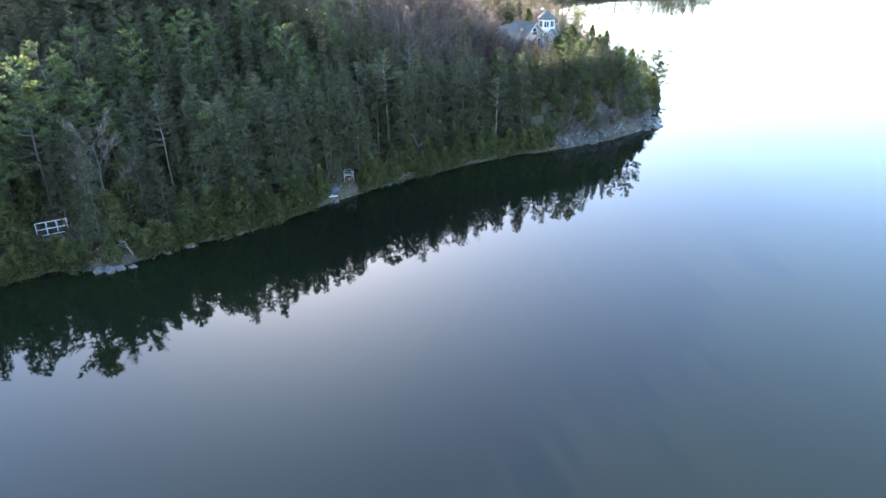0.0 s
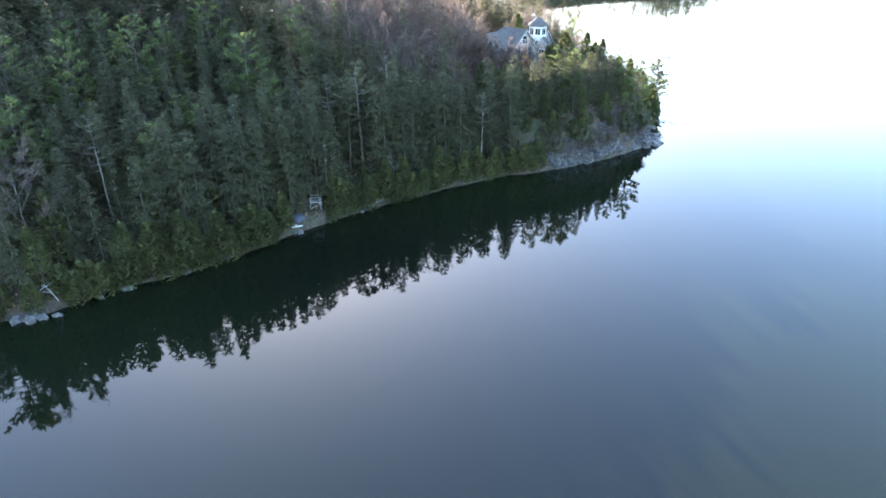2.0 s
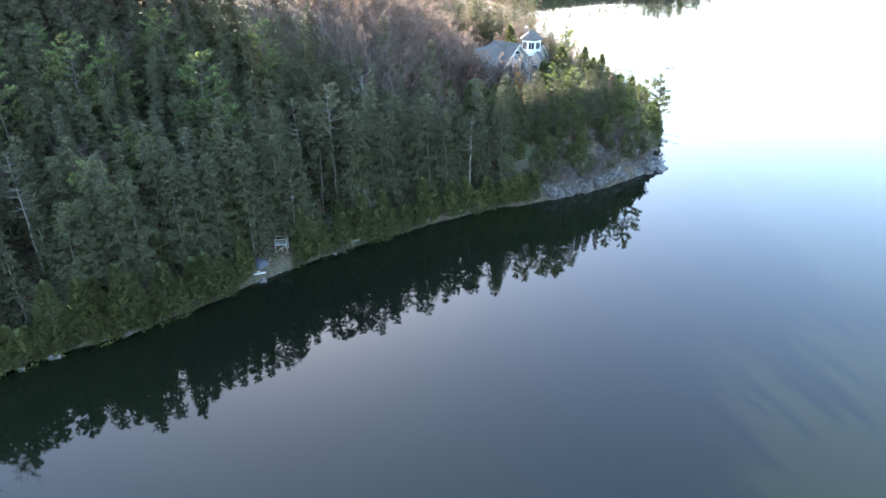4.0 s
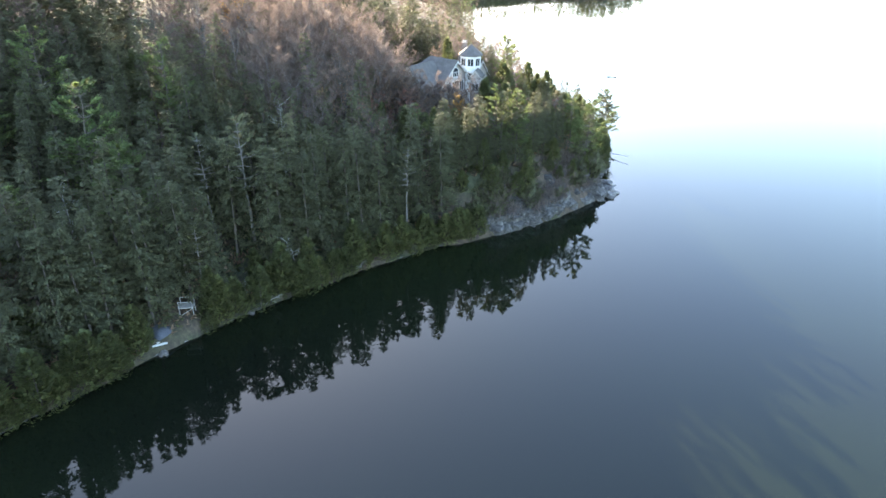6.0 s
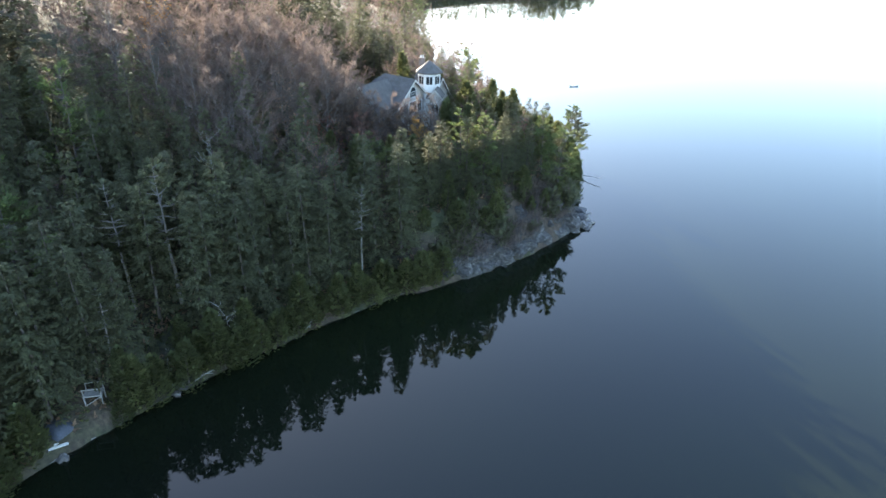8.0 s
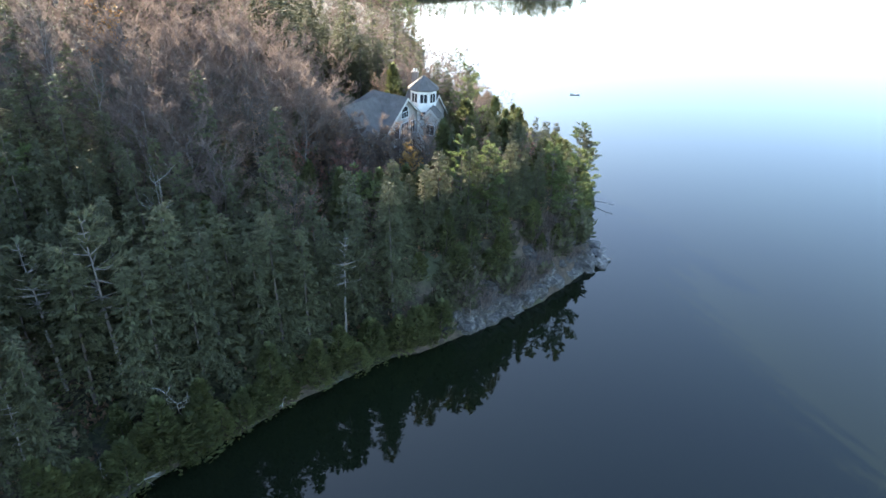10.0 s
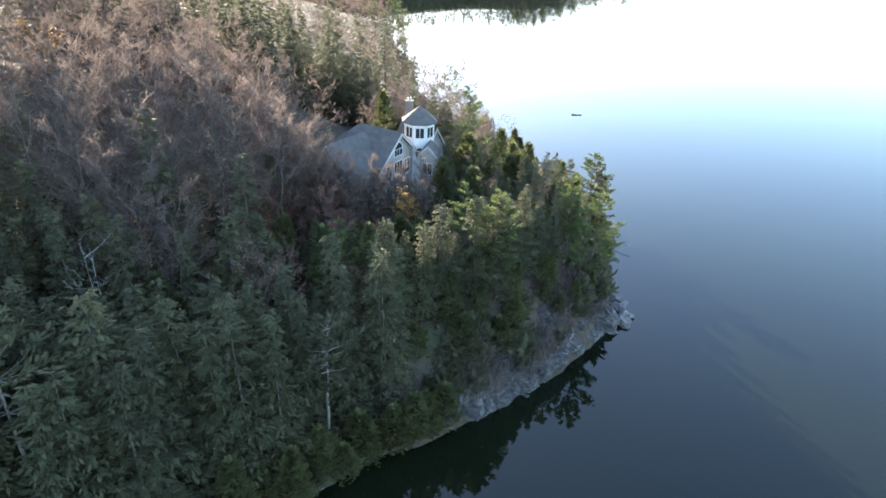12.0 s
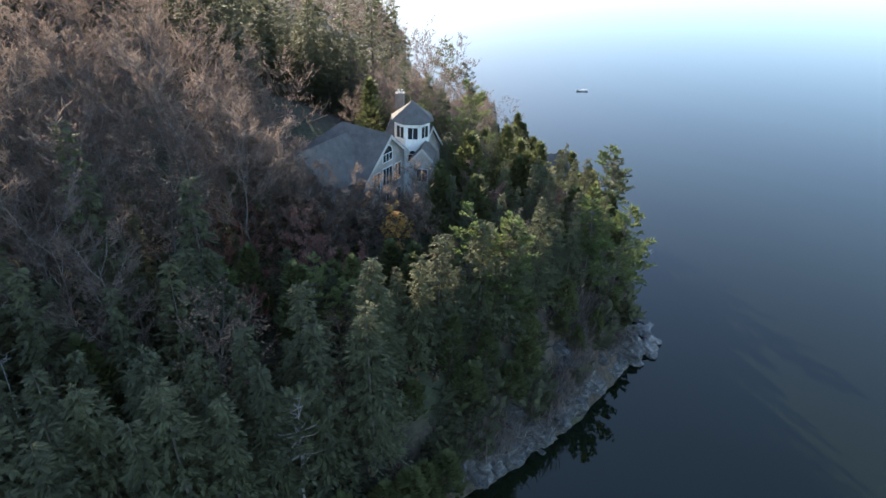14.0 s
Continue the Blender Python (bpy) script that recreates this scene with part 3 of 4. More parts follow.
def hipped_block(root, m, x0, x1, y0, y1, z0, eave, ridge, over=0.55):
    """Walls, and a roof with its ridge along x: a gable at x1, a hip at x0."""
    ym = (y0 + y1) / 2
    walls, roof, end = Geo(), Geo(), Geo()
    walls.prism([m @ Vector(p) for p in ((x0, y0, z0), (x1, y0, z0), (x1, y1, z0), (x0, y1, z0))], (0, 0, eave - z0))
    part("wall", walls, SHADED_SIDING, root)
    end.prism([m @ Vector((x1 - 0.2, y0, eave)), m @ Vector((x1 - 0.2, y1, eave)), m @ Vector((x1 - 0.2, ym, ridge))], m.to_3x3() @ Vector((0.2, 0, 0)))
    part("gable_wall", end, SHADED_SIDING, root)
    s = (ridge - eave) / (ym - y0)
    low = eave - s * over
    top = [(x0 - over, y0 - over, low), (x1 + over, y0 - over, low), (x1 + over, y1 + over, low), (x0 - over, y1 + over, low), (x0 + (ym - y0), ym, ridge), (x1 + over, ym, ridge)]
    n = len(roof.v)
    roof.v += [m @ Vector((x, y, z + 0.22)) for x, y, z in top] + [m @ Vector((x, y, z + 0.03)) for x, y, z in top]
    for f in ((0, 1, 5, 4), (2, 3, 4, 5), (3, 0, 4)):
        roof.f += [tuple(n + k for k in f), tuple(n + 6 + k for k in reversed(f))]
    for a, b in ((0, 1), (3, 0), (2, 3), (1, 5), (5, 2)):
        roof.f.append((n + a, n + 6 + a, n + 6 + b, n + b))
    r = part("roof", roof, SHINGLE, root, "grey shingled hipped roof")
    for ya, sg in ((y0 - over, -1), (y1 + over, 1)):
        g_ = Geo()
        g_.prism([m @ Vector((x1 + over, ym, ridge - 0.25)), m @ Vector((x1 + over, ya, low - 0.25)), m @ Vector((x1 + over, ya, low + 0.12)), m @ Vector((x1 + over, ym, ridge + 0.12))], m.to_3x3() @ Vector((0.06, 0, 0)))
        part("bargeboard", g_, TRIM, r)


def house():
    root = tagged(new("house"), "white lakeside house with grey shingled roofs and an octagonal tower", "house")
    m = frame_of(-73.8, 155.3)
    hipped_block(root, m, -10.6, 0, -4.4, 4.4, GROUND_Z - 3, 19.6, 23.4)
    # big arched window group in the gable towards the lake
    mg = m @ Matrix.Rotation(radians(90), 4, "Z")
    for x, z, w, h, arch, bars in ((0, 20.4, 1.7, 0.9, True, 2), (-2.0, 17.6, 1.1, 1.9, False, 1), (0, 17.6, 1.7, 2.0, False, 2), (2.0, 17.6, 1.1, 1.9, False, 1), (-2.0, 14.6, 1.1, 1.8, False, 1), (0, 14.6, 1.7, 1.8, False, 2), (2.0, 14.6, 1.1, 1.8, False, 1)):
        window(root, mg, x, z, w, h, arch, bars)
    # cross wing towards the slope, with a gable of its own
    gable_block(root, m, -7.6, -1.0, -8.6, -2.0, GROUND_Z - 3, 19.7, 23.0, False, 0.45)
    mw = m @ Matrix.Translation((-1.0, 0, 0)) @ Matrix.Rotation(radians(90), 4, "Z")
    for x in (-7.4, -5.6):
        window(root, mw, x, 17.0, 1.1, 1.5, False, 1)
    mw = m @ Matrix.Translation((0, -8.6, 0))
    for x in (-5.4, -3.2):
        window(root, mw, x, 16.8, 1.1, 1.5, False, 1)
    # link to the tower and the low gable below it
    gable_block(root, m, -4.0, 1.0, 4.7, 9.5, GROUND_Z - 3, 19.6, 22.6, True, 0.4)
    mp_ = Matrix.Translation((-70.7, 158.0, 0)) @ Matrix.Rotation(radians(12), 4, "Z")
    gable_block(root, mp_, -1.0, 1.0, 0, 2.4, GROUND_Z - 3, 20.3, 21.4, False, 0.3)
    window(root, mp_, 0, 17.4, 1.2, 1.5, False, 1)
    # tower
    cx, cy, r, z0, ze = -73.0, 160.5, 2.1, GROUND_Z - 1, 24.0
    body, cap = Geo(), Geo()
    ang = [radians(45 * i + 2) for i in range(8)]
    body.prism([Vector((cx + r * math.cos(a), cy + r * math.sin(a), z0)) for a in ang], (0, 0, ze - z0))
    tower = part("tower", body, WHITE, root, "octagonal white tower with paired windows")
    n = len(cap.v)
    eave = [Vector((cx + (r + 0.45) * math.cos(a), cy + (r + 0.45) * math.sin(a), ze - 0.05)) for a in ang]
    cap.v += [e - Vector((0, 0, 0.12)) for e in eave] + eave + [Vector((cx, cy, 25.9))]
    cap.f += [tuple(n + i for i in reversed(range(8)))] + [(n + i, n + (i + 1) % 8, n + 8 + (i + 1) % 8, n + 8 + i) for i in range(8)] + [(n + 8 + i, n + 8 + (i + 1) % 8, n + 16) for i in range(8)]
    part("tower_roof", cap, SHINGLE, root, "low grey eight-sided roof")
    for i in range(8):
        a = radians(45 * i + 22.5 + 2)
        ap = r * math.cos(radians(22.5))
        wm = Matrix.Translation((cx + ap * math.cos(a), cy + ap * math.sin(a), 0)) @ Matrix.Rotation(a + math.pi / 2, 4, "Z")
        window(tower, wm, 0, 22.0, 1.1, 1.35, False, 1)
        if i in (6, 7):
            window(tower, wm, 0, 19.4, 0.9, 0.8, True, 1)
    ch = Geo()
    mc = Matrix.Translation((-75.9, 163.8, 0)) @ Matrix.Rotation(radians(10), 4, "Z")
    ch.box((-0.48, -0.4, GROUND_Z - 1), (0.48, 0.4, 25.3), mc)
    ch.box((-0.56, -0.48, 25.3), (0.56, 0.48, 25.5), mc)
    chim = part("chimney", ch, BRICK, root, "weathered brick chimney")
    for k in (-0.2, 0.2):
        pot = Geo()
        pot.tube([mc @ Vector((k, 0, 25.5)), mc @ Vector((k, 0, 25.9))], [0.14, 0.12], 8)
        part("chimney_pot", pot, WHITE, chim)


house()


def cabin():
    """The small building whose roof end shows among the trees on the point."""
    root = tagged(new("cabin"), "small white cabin with a pale roof hidden among trees", "cabin")
    m = Matrix.Translation((-62.5, 193.5, 0)) @ Matrix.Rotation(radians(35), 4, "Z")
    gable_block(root, m, -3, 3, -2.5, 2.5, 3.5, 7.2, 8.9, True, 0.4)


cabin()

# ---------------------------------------------------------------- trees that stand out
HEROES = [
    ("big_pine", -112.5, 81.5, 33.0), ("pine", -97.4, 91.8, 30.0), ("big_pine", -118.0, 62.0, 31.5), ("pine", -104.0, 55.5, 26.0), ("big_pine", -113.0, 98.0, 34.5), ("big_pine", -122.0, 83.0, 33.0), ("big_pine", -112.5, 70.5, 30.5),
    ("big_pine", -108.0, 47.0, 30.0), ("big_pine", -113.0, 55.0, 31.0), ("spruce", -101.4, 76.0, 26.0), ("high_pine", -97.4, 62.7, 22.5), ("pine", -91.8, 68.8, 21.0),
    ("hemlock", -88.0, 71.5, 16.0), ("high_pine", -82.0, 104.5, 24.3), ("high_pine", -86.0, 101.0, 22.0), ("high_pine", -79.6, 91.5, 15.0), ("high_pine", -66.2, 122.2, 17.5),
    ("pine", -57.5, 144.6, 22.5), ("pine", -60.2, 143.9, 23.0), ("pine", -47.6, 158.6, 19.0), ("high_pine", -51.2, 188.5, 12.5), ("hemlock", -59.5, 192.3, 12.0),
    ("cedar", -66.0, 161.8, 23.4), ("cedar", -63.5, 155.5, 21.0), ("spruce", -69.0, 160.0, 22.5), ("pine", -52.0, 191.5, 13.5), ("cedar", -54.5, 186.0, 11.0),
    ("bare", -96.5, 49.9, 23.0), ("snag", -93.2, 84.4, 20.5), ("slim_snag", -84.4, 115.7, 23.8), ("slim_snag", -83.0, 113.9, 25.2), ("curly", -73.2, 103.6, 9.2),
    ("slim_snag", -76.0, 95.2, 6.5), ("oak", -73.9, 124.2, 23.0), ("bare", -82.3, 122.9, 27.5), ("red", -76.5, 141.0, 21.5), ("red", -73.5, 139.0, 20.0),
    ("red", -79.5, 138.0, 19.0), ("orange", -69.0, 146.8, 20.2), ("oak", -67.0, 148.5, 21.0), ("oak", -68.6, 150.6, 21.5), ("spruce", -84.0, 184.0, 27.5), ("pine", -95.0, 236.0, 15.5),
    ("high_pine", -88.0, 228.0, 13.0), ("pine", -138.0, 300.0, 21.0), ("pine", -148.0, 318.0, 23.0), ("pine", -156.0, 320.0, 24.0), ("oak", -69.6, 153.4, 22.6), ("cedar", -67.6, 155.2, 21.0), ("thicket", -71.6, 150.6, 20.8), ("hemlock", -64.5, 136.6, 19.5), ("hemlock", -64.2, 131.2, 17.0), ("spruce", -62.0, 142.4, 20.5), ("cedar", -77.5, 91.0, 9.0),
    ("oak", -72.0, 146.0, 20.5), ("oak", -78.5, 144.5, 19.5), ("red", -83.0, 141.5, 20.0), ("bare", -88.5, 152.0, 25.5),
    ("thicket", -73.5, 147.2, 21.6), ("thicket", -86.5, 148.0, 25.5), ("thicket", -77.8, 143.6, 22.0), ("thicket", -75.2, 144.6, 21.0), ("bare", -84.8, 144.0, 32.0), ("bare", -90.5, 147.0, 25.0), ("bare", -91.5, 155.0, 26.5), ("bare", -93.5, 161.0, 25.0), ("oak", -86.5, 146.5, 22.0), ("oak", -75.0, 143.5, 19.0), ("thicket", -71.0, 148.0, 21.0), ("red", -87.0, 140.5, 20.0), ("red", -70.5, 141.0, 18.0),
    ("thicket", -76.0, 145.6, 22.9), ("thicket", -78.6, 144.6, 23.9), ("thicket", -80.6, 143.6, 23.9), ("thicket", -73.2, 147.4, 20.9), ("thicket", -83.0, 145.2, 23.9), ("thicket", -71.2, 149.4, 22.5), ("thicket", -74.6, 143.4, 21.4), ("thicket", -77.4, 142.2, 22.4),
    ("bare", -77.2, 145.0, 25.0), ("bare", -79.6, 143.6, 26.0), ("bare", -75.0, 146.4, 24.0), ("bare", -82.0, 146.2, 26.0), ("bare", -72.6, 148.6, 22.5),
    ("bare", -81.5, 139.5, 32.0), ("bare", -81.0, 144.5, 28.5), ("bare", -86.0, 137.5, 34.0), ("bare", -90.5, 141.0, 35.0), ("bare", -89.0, 147.0, 33.0), ("bare", -93.5, 136.0, 35.5), ("bare", -95.5, 143.5, 36.0), ("bare", -86.0, 152.5, 27.5), ("bare", -92.0, 151.5, 33.5), ("bare", -98.5, 149.5, 36.5), ("bare", -97.0, 156.5, 35.0),
    ("spruce", -88.2, 128.4, 31.3), ("spruce", -79.3, 129.9, 27.6), ("orange", -111.1, 136.7, 37.0), ("oak", -85.0, 133.0, 29.0), ("bare", -100.0, 137.0, 37.0), ("bare", -104.0, 144.0, 38.0), ("bare", -91.0, 131.0, 33.0), ("bare", -97.0, 130.0, 34.5),
    ("hemlock", -103.0, 190.0, 33.0), ("hemlock", -99.0, 195.0, 32.0), ("hemlock", -108.0, 186.0, 33.0), ("spruce", -95.0, 198.0, 31.0), ("hemlock", -111.0, 181.0, 32.0), ("spruce", -91.0, 196.0, 29.0), ("hemlock", -105.0, 195.0, 34.0),
]
for key, x, y, top in HEROES:
    plant(key, x, y, top)

def by_trunk(x, y):
    """The gaps in the wood below the tall bare-trunked pines."""
    for hx, hy in ((-82.0, 104.5), (-66.2, 122.2), (-79.6, 91.5), (-86.0, 101.0)):
        u, v = (x - hx) * 0.72 - (y - hy) * 0.69, (x - hx) * 0.69 + (y - hy) * 0.72
        if 0 < u < 9.5 and abs(v) < 1.7:
            return True
    return False


def by_stand(x, y):
    """The strip of bank left open in front of the timber stand."""
    t = min(1, max(0, ((x + 80.2) * 5.2 + (y - 88.9) * -4.1) / (5.2 ** 2 + 4.1 ** 2)))
    return math.hypot(x + 80.2 - 5.2 * t, y - 88.9 + 4.1 * t) < 1.3


# ---------------------------------------------------------------- tall front rank of the wood, just above the bank
random.seed(41)
for rank, (lo, hi) in enumerate(((3.2, 4.6), (6.2, 8.4))):
    for (ax, ay), (bx, by) in zip(SHORE[6:17], SHORE[7:18]):
        seg = math.hypot(bx - ax, by - ay)
        for k in range(max(1, round(seg / 3.3))):
            f, off = (k + 0.5 + rnd(-0.3, 0.3)) / max(1, round(seg / 3.3)), rnd(lo, hi)
            x, y = ax + (bx - ax) * f - (by - ay) / seg * off, ay + (by - ay) * f + (bx - ax) / seg * off
            if y > 131:
                if rank:
                    plant("brow_hemlock", x, y, rnd(20.5, 23.5))
                continue
            if by_stand(x, y) or by_trunk(x, y) or any((x - a) ** 2 + (y - b) ** 2 < 2.2 for a, b, _ in PLACED) or random.random() < 0.12:
                continue
            plant("old_hemlock" if random.random() < 0.7 else "spruce", x, y, (rnd(18.0, 22.0) if rank == 0 else rnd(20.5, 24.5)) - (2.0 if y < 70 or (y > 118 and rank) else 0))

# ---------------------------------------------------------------- cedars and bushes along the water's edge
random.seed(31)
for (ax, ay), (bx, by) in zip(SHORE[3:24], SHORE[4:25]):
    seg = math.hypot(bx - ax, by - ay)
    for k in range(max(1, round(seg / 1.05))):
        f = (k + random.random()) / max(1, round(seg / 1.05))
        off = rnd(-0.15, 1.2)
        x, y = ax + (bx - ax) * f - (by - ay) / seg * off, ay + (by - ay) * f + (bx - ax) / seg * off
        if 131 < y < 167 or random.random() < 0.07 or by_stand(x, y) or math.hypot(x + 90.5, y - 46) < 3.5 or math.hypot(x + 80, y - 84.5) < 2.6:
            continue
        if random.random() < 0.62:
            plant("bush", x, y, None, rnd(0.55, 1.05), None, 0.45)
        else:
            plant("cedar", x, y, None, rnd(0.5, 0.95))

# ---------------------------------------------------------------- the nearer wood, tree by tree
random.seed(11)


def allowed_top(x, y):
    """Trees stay low on the slope in front of the house and keep off its yard."""
    if by_stand(x, y):
        return 0
    if by_trunk(x, y):
        return 8.5
    if (-88 < x < -68.5 and 149.5 < y < 167) or (-84.5 < x < -74 and 145.5 < y < 150) or math.hypot((x + 95) * 0.8, y - 177) < 8.5 or math.hypot(x + 102.5, y - 43.5) < 3.6:
        return 0
    if -78 < x < -62 and 134 < y < 152:
        return 19.0
    if math.hypot(x + 59.5, y - 187) < 4.5:
        return 6.5
    if y < 134:
        return 20.3 + (0.5 if y > 108 else 0.33 if y < 86 else 0.40) * max(0.0, float(inland(SHORE, [x], [y])[0]) - 4)
    if -72 < x < -52 and 150 < y < 168:
        return 21.0
    return 99


tries = [(x + rnd(-1.6, 1.6), y + rnd(-1.6, 1.6)) for x in np.arange(-150, -40, 2.3) for y in np.arange(20, 206, 2.3)]
random.shuffle(tries)
dist_all = inland(SHORE, [p[0] for p in tries], [p[1] for p in tries])
counts = {}
for (x, y), d in zip(tries, dist_all):
    if d < 0.5 or d > 42 or len(PLACED) > 1250:
        continue
    top = allowed_top(x, y)
    if not top:
        continue
    cliff_face = 131 < y < 166 and d < 7
    if cliff_face and (d < 3 or random.random() < 0.5):
        continue
    roll = random.random()
    if cliff_face:
        key, size = ("cedar", rnd(0.4, 0.7)) if roll < 0.7 else ("bush", rnd(0.6, 0.9))
    elif d < 2.6:
        key, size = ("bush", rnd(0.7, 1.1)) if roll < 0.7 else ("cedar", rnd(0.5, 0.8))
    elif d < 6 and y > 134:
        key, size = ("cedar", rnd(0.7, 1.1)) if roll < 0.6 else ("hemlock", rnd(0.55, 0.8))
    elif d < 6:
        key, size = ("cedar", rnd(0.8, 1.25)) if roll < 0.45 else ("hemlock", rnd(0.95, 1.2)) if roll < 0.75 else ("spruce", rnd(1.0, 1.25))
    elif x < -94 and 164 < y < 206:
        key, size = ("hemlock", rnd(0.9, 1.2)) if roll < 0.6 else ("spruce", rnd(0.9, 1.2))
    elif (x < -84 and y > 122) or (y > 172 and x < -72):
        key, size = ("bare", rnd(1.1, 1.4) if y < 172 else rnd(0.8, 1.05)) if roll < 0.72 else ("oak", rnd(0.8, 1.1)) if roll < 0.80 else ("spruce", rnd(0.6, 0.9)) if roll < 0.92 else ("hemlock", rnd(0.6, 0.8))
    elif y > 128:
        key, size = ("cedar", rnd(0.7, 1.05)) if roll < 0.28 else ("hemlock", rnd(0.55, 0.8)) if roll < 0.56 else ("spruce", rnd(0.55, 0.8)) if roll < 0.70 else ("oak", rnd(0.55, 0.75)) if roll < 0.80 else ("red", rnd(0.6, 0.8)) if roll < 0.87 else ("pine", rnd(0.42, 0.6)) if roll < 0.93 else ("hemlock", rnd(0.6, 0.85))
    else:
        grow = 1.22
        key, size = ("hemlock", rnd(0.75, 1.1) * grow) if roll < 0.46 else ("spruce", rnd(0.75, 1.1) * grow) if roll < 0.78 else ("cedar", rnd(0.9, 1.3)) if roll < 0.88 else ("bare", rnd(0.7, 0.95)) if roll < 0.91 else ("oak", rnd(0.7, 0.9)) if roll < 0.93 else ("spruce", rnd(0.8, 1.05)) if roll < 0.98 else ("pine", rnd(0.7, 0.85))
    gap = 1.7 * size if key in ("cedar", "spruce", "bush") else 2.2 * size
    if any((x - a) ** 2 + (y - b) ** 2 < (gap * 0.75 + c * 0.35) ** 2 for a, b, c in PLACED):
        continue
    if counts.get(key, 0) >= 290:
        continue
    counts[key] = counts.get(key, 0) + 1
    if y > 172:
        size *= 0.78
    if top < 50:
        ground_z = float(height(np.array([x]), np.array([y]))[0])
        tall = {"cedar": 9.5, "bush": 5.0, "bare": 14.5, "oak": 12.0, "red": 9.5, "pine": 22.0}.get(key, 16.0)
        if ground_z + tall * size > top:
            plant(key, x, y, max(ground_z + 3.0, top - 3.5 * random.random() ** 1.6))
            continue
    plant(key, x, y, None, size)
print("trees", len(PLACED), counts)

# ---------------------------------------------------------------- the wood farther up and beyond
random.seed(5)
rs = np.random.RandomState(3)


def low_shapes(make, n):
    out = []
    for _ in range(n):
        geos = make()
        out.append([(np.array([tuple(v) for v in g_.v]), g_.f) for g_ in geos if g_.f])
    return out


def far_hemlock():
    w_, c_ = hemlock(rnd(14, 18), rnd(2.7, 3.4), 0.05, 0.34)
    c2 = Geo()
    for k in range(0, len(c_.v), 4):
        a, b, c, d = c_.v[k:k + 4]
        mid = (a + c) / 2
        c2.quad(*[mid + (p - mid) * 1.5 for p in (a, b, c, d)])
    return [c2]


def far_bare():
    w_, c_, l_ = bare_tree(rnd(13, 16), rnd(4.8, 5.6), 2, 0, 7)
    c2 = Geo()
    for k in range(0, len(c_.v), 4):
        a, b, c, d = c_.v[k:k + 4]
        mid = (b + d) / 2
        c2.quad(a, mid + (b - mid) * 2.2, c, mid + (d - mid) * 2.2)
    return [c2]


def scatter(name, label, material, shapes, spots, kind_="stuff", category="woods"):
    verts, faces, base = [], [], 0
    for x, y, z, s in spots:
        v, f = shapes[rs.randint(len(shapes))][0]
        a = rs.uniform(0, 6.28)
        ca, sa = math.cos(a) * s, math.sin(a) * s
        verts.append(np.c_[v[:, 0] * ca - v[:, 1] * sa + x, v[:, 0] * sa + v[:, 1] * ca + y, v[:, 2] * s + z])
        faces.append(np.array(f) + base)
        base += len(v)
    V, F = np.concatenate(verts), np.concatenate(faces)
    me_ = bpy.data.meshes.new(name)
    me_.from_pydata(V.tolist(), [], F.tolist())
    me_.materials.append(material)
    tagged(new(name, me_), label, category, kind=kind_)


def spots_in(x0, x1, y0, y1, step, dmin, dmax, poly, size):
    xs, ys = np.meshgrid(np.arange(x0, x1, step), np.arange(y0, y1, step))
    xs, ys = xs.ravel() + rs.uniform(-step / 2, step / 2, xs.size), ys.ravel() + rs.uniform(-step / 2, step / 2, xs.size)
    d = inland(poly, xs, ys)
    ok = (d > dmin) & (d < dmax)
    xs, ys, d = xs[ok], ys[ok], d[ok]
    return [(x, y, z - 0.2, rs.uniform(*size)) for x, y, z in zip(xs, ys, height(xs, ys))]


wood_spots = [p for p in spots_in(-270, -60, -30, 440, 6.5, 1.5, 110, SHORE, (0.75, 1.2)) + spots_in(-160, -84, 122, 215, 4.6, 43, 85, SHORE, (0.9, 1.25)) + spots_in(-230, -100, 10, 122, 3.6, 42, 85, SHORE, (0.75, 1.2))
              if not (inland(SHORE, [p[0]], [p[1]])[0] < 43 and 18 < p[1] < 207 and p[0] > -151) and math.hypot((p[0] + 95) * 0.8, p[1] - 177) > 8.5]
patch = [math.sin(p[0] * 0.045 + 2) + math.sin(p[1] * 0.05) + rs.uniform(-0.9, 0.9) for p in wood_spots]
lean_bare = [-1.2 if 166 < p[1] < 222 and p[0] < -96 else 2.3 if p[1] > 122 else -0.7 for p in wood_spots]
near_bare = [p for p in spots_in(-140, -84, 122, 164, 5.0, 14, 43, SHORE, (0.95, 1.3)) if math.hypot((p[0] + 95) * 0.8, p[1] - 177) > 9 and not (p[0] > -90 and 148 < p[1] < 168)]
scatter("conifer_woods", "dense dark conifers covering the upper hillside", HEMLOCK, low_shapes(far_hemlock, 5), [p for p, q, b in zip(wood_spots, patch, lean_bare) if q >= b - 0.2])
scatter("bare_woods", "leafless grey-pink hardwoods covering the upper hillside", TWIG, low_shapes(far_bare, 5), [p for p, q, b in zip(wood_spots, patch, lean_bare) if q < b - 0.2] + near_bare)


def clump():
    g_ = Geo()
    for _ in range(70):
        u = random.random()
        a = rnd(0, 6.28)
        r = 4.2 * (1 - u) ** 0.7 * rnd(0.4, 1)
        g_.spray(Vector((math.cos(a) * r, math.sin(a) * r, 1 + 15 * u)), heading(a, rnd(-0.3, 0.7)), rnd(1.8, 3.0), rnd(1.0, 1.6))
    return [g_]


scatter("far_woods", "hazy wooded shore across the lake", HEMLOCK, low_shapes(clump, 5), spots_in(-560, -60, 700, 1050, 9, 1, 150, FAR_A, (0.8, 1.4)))


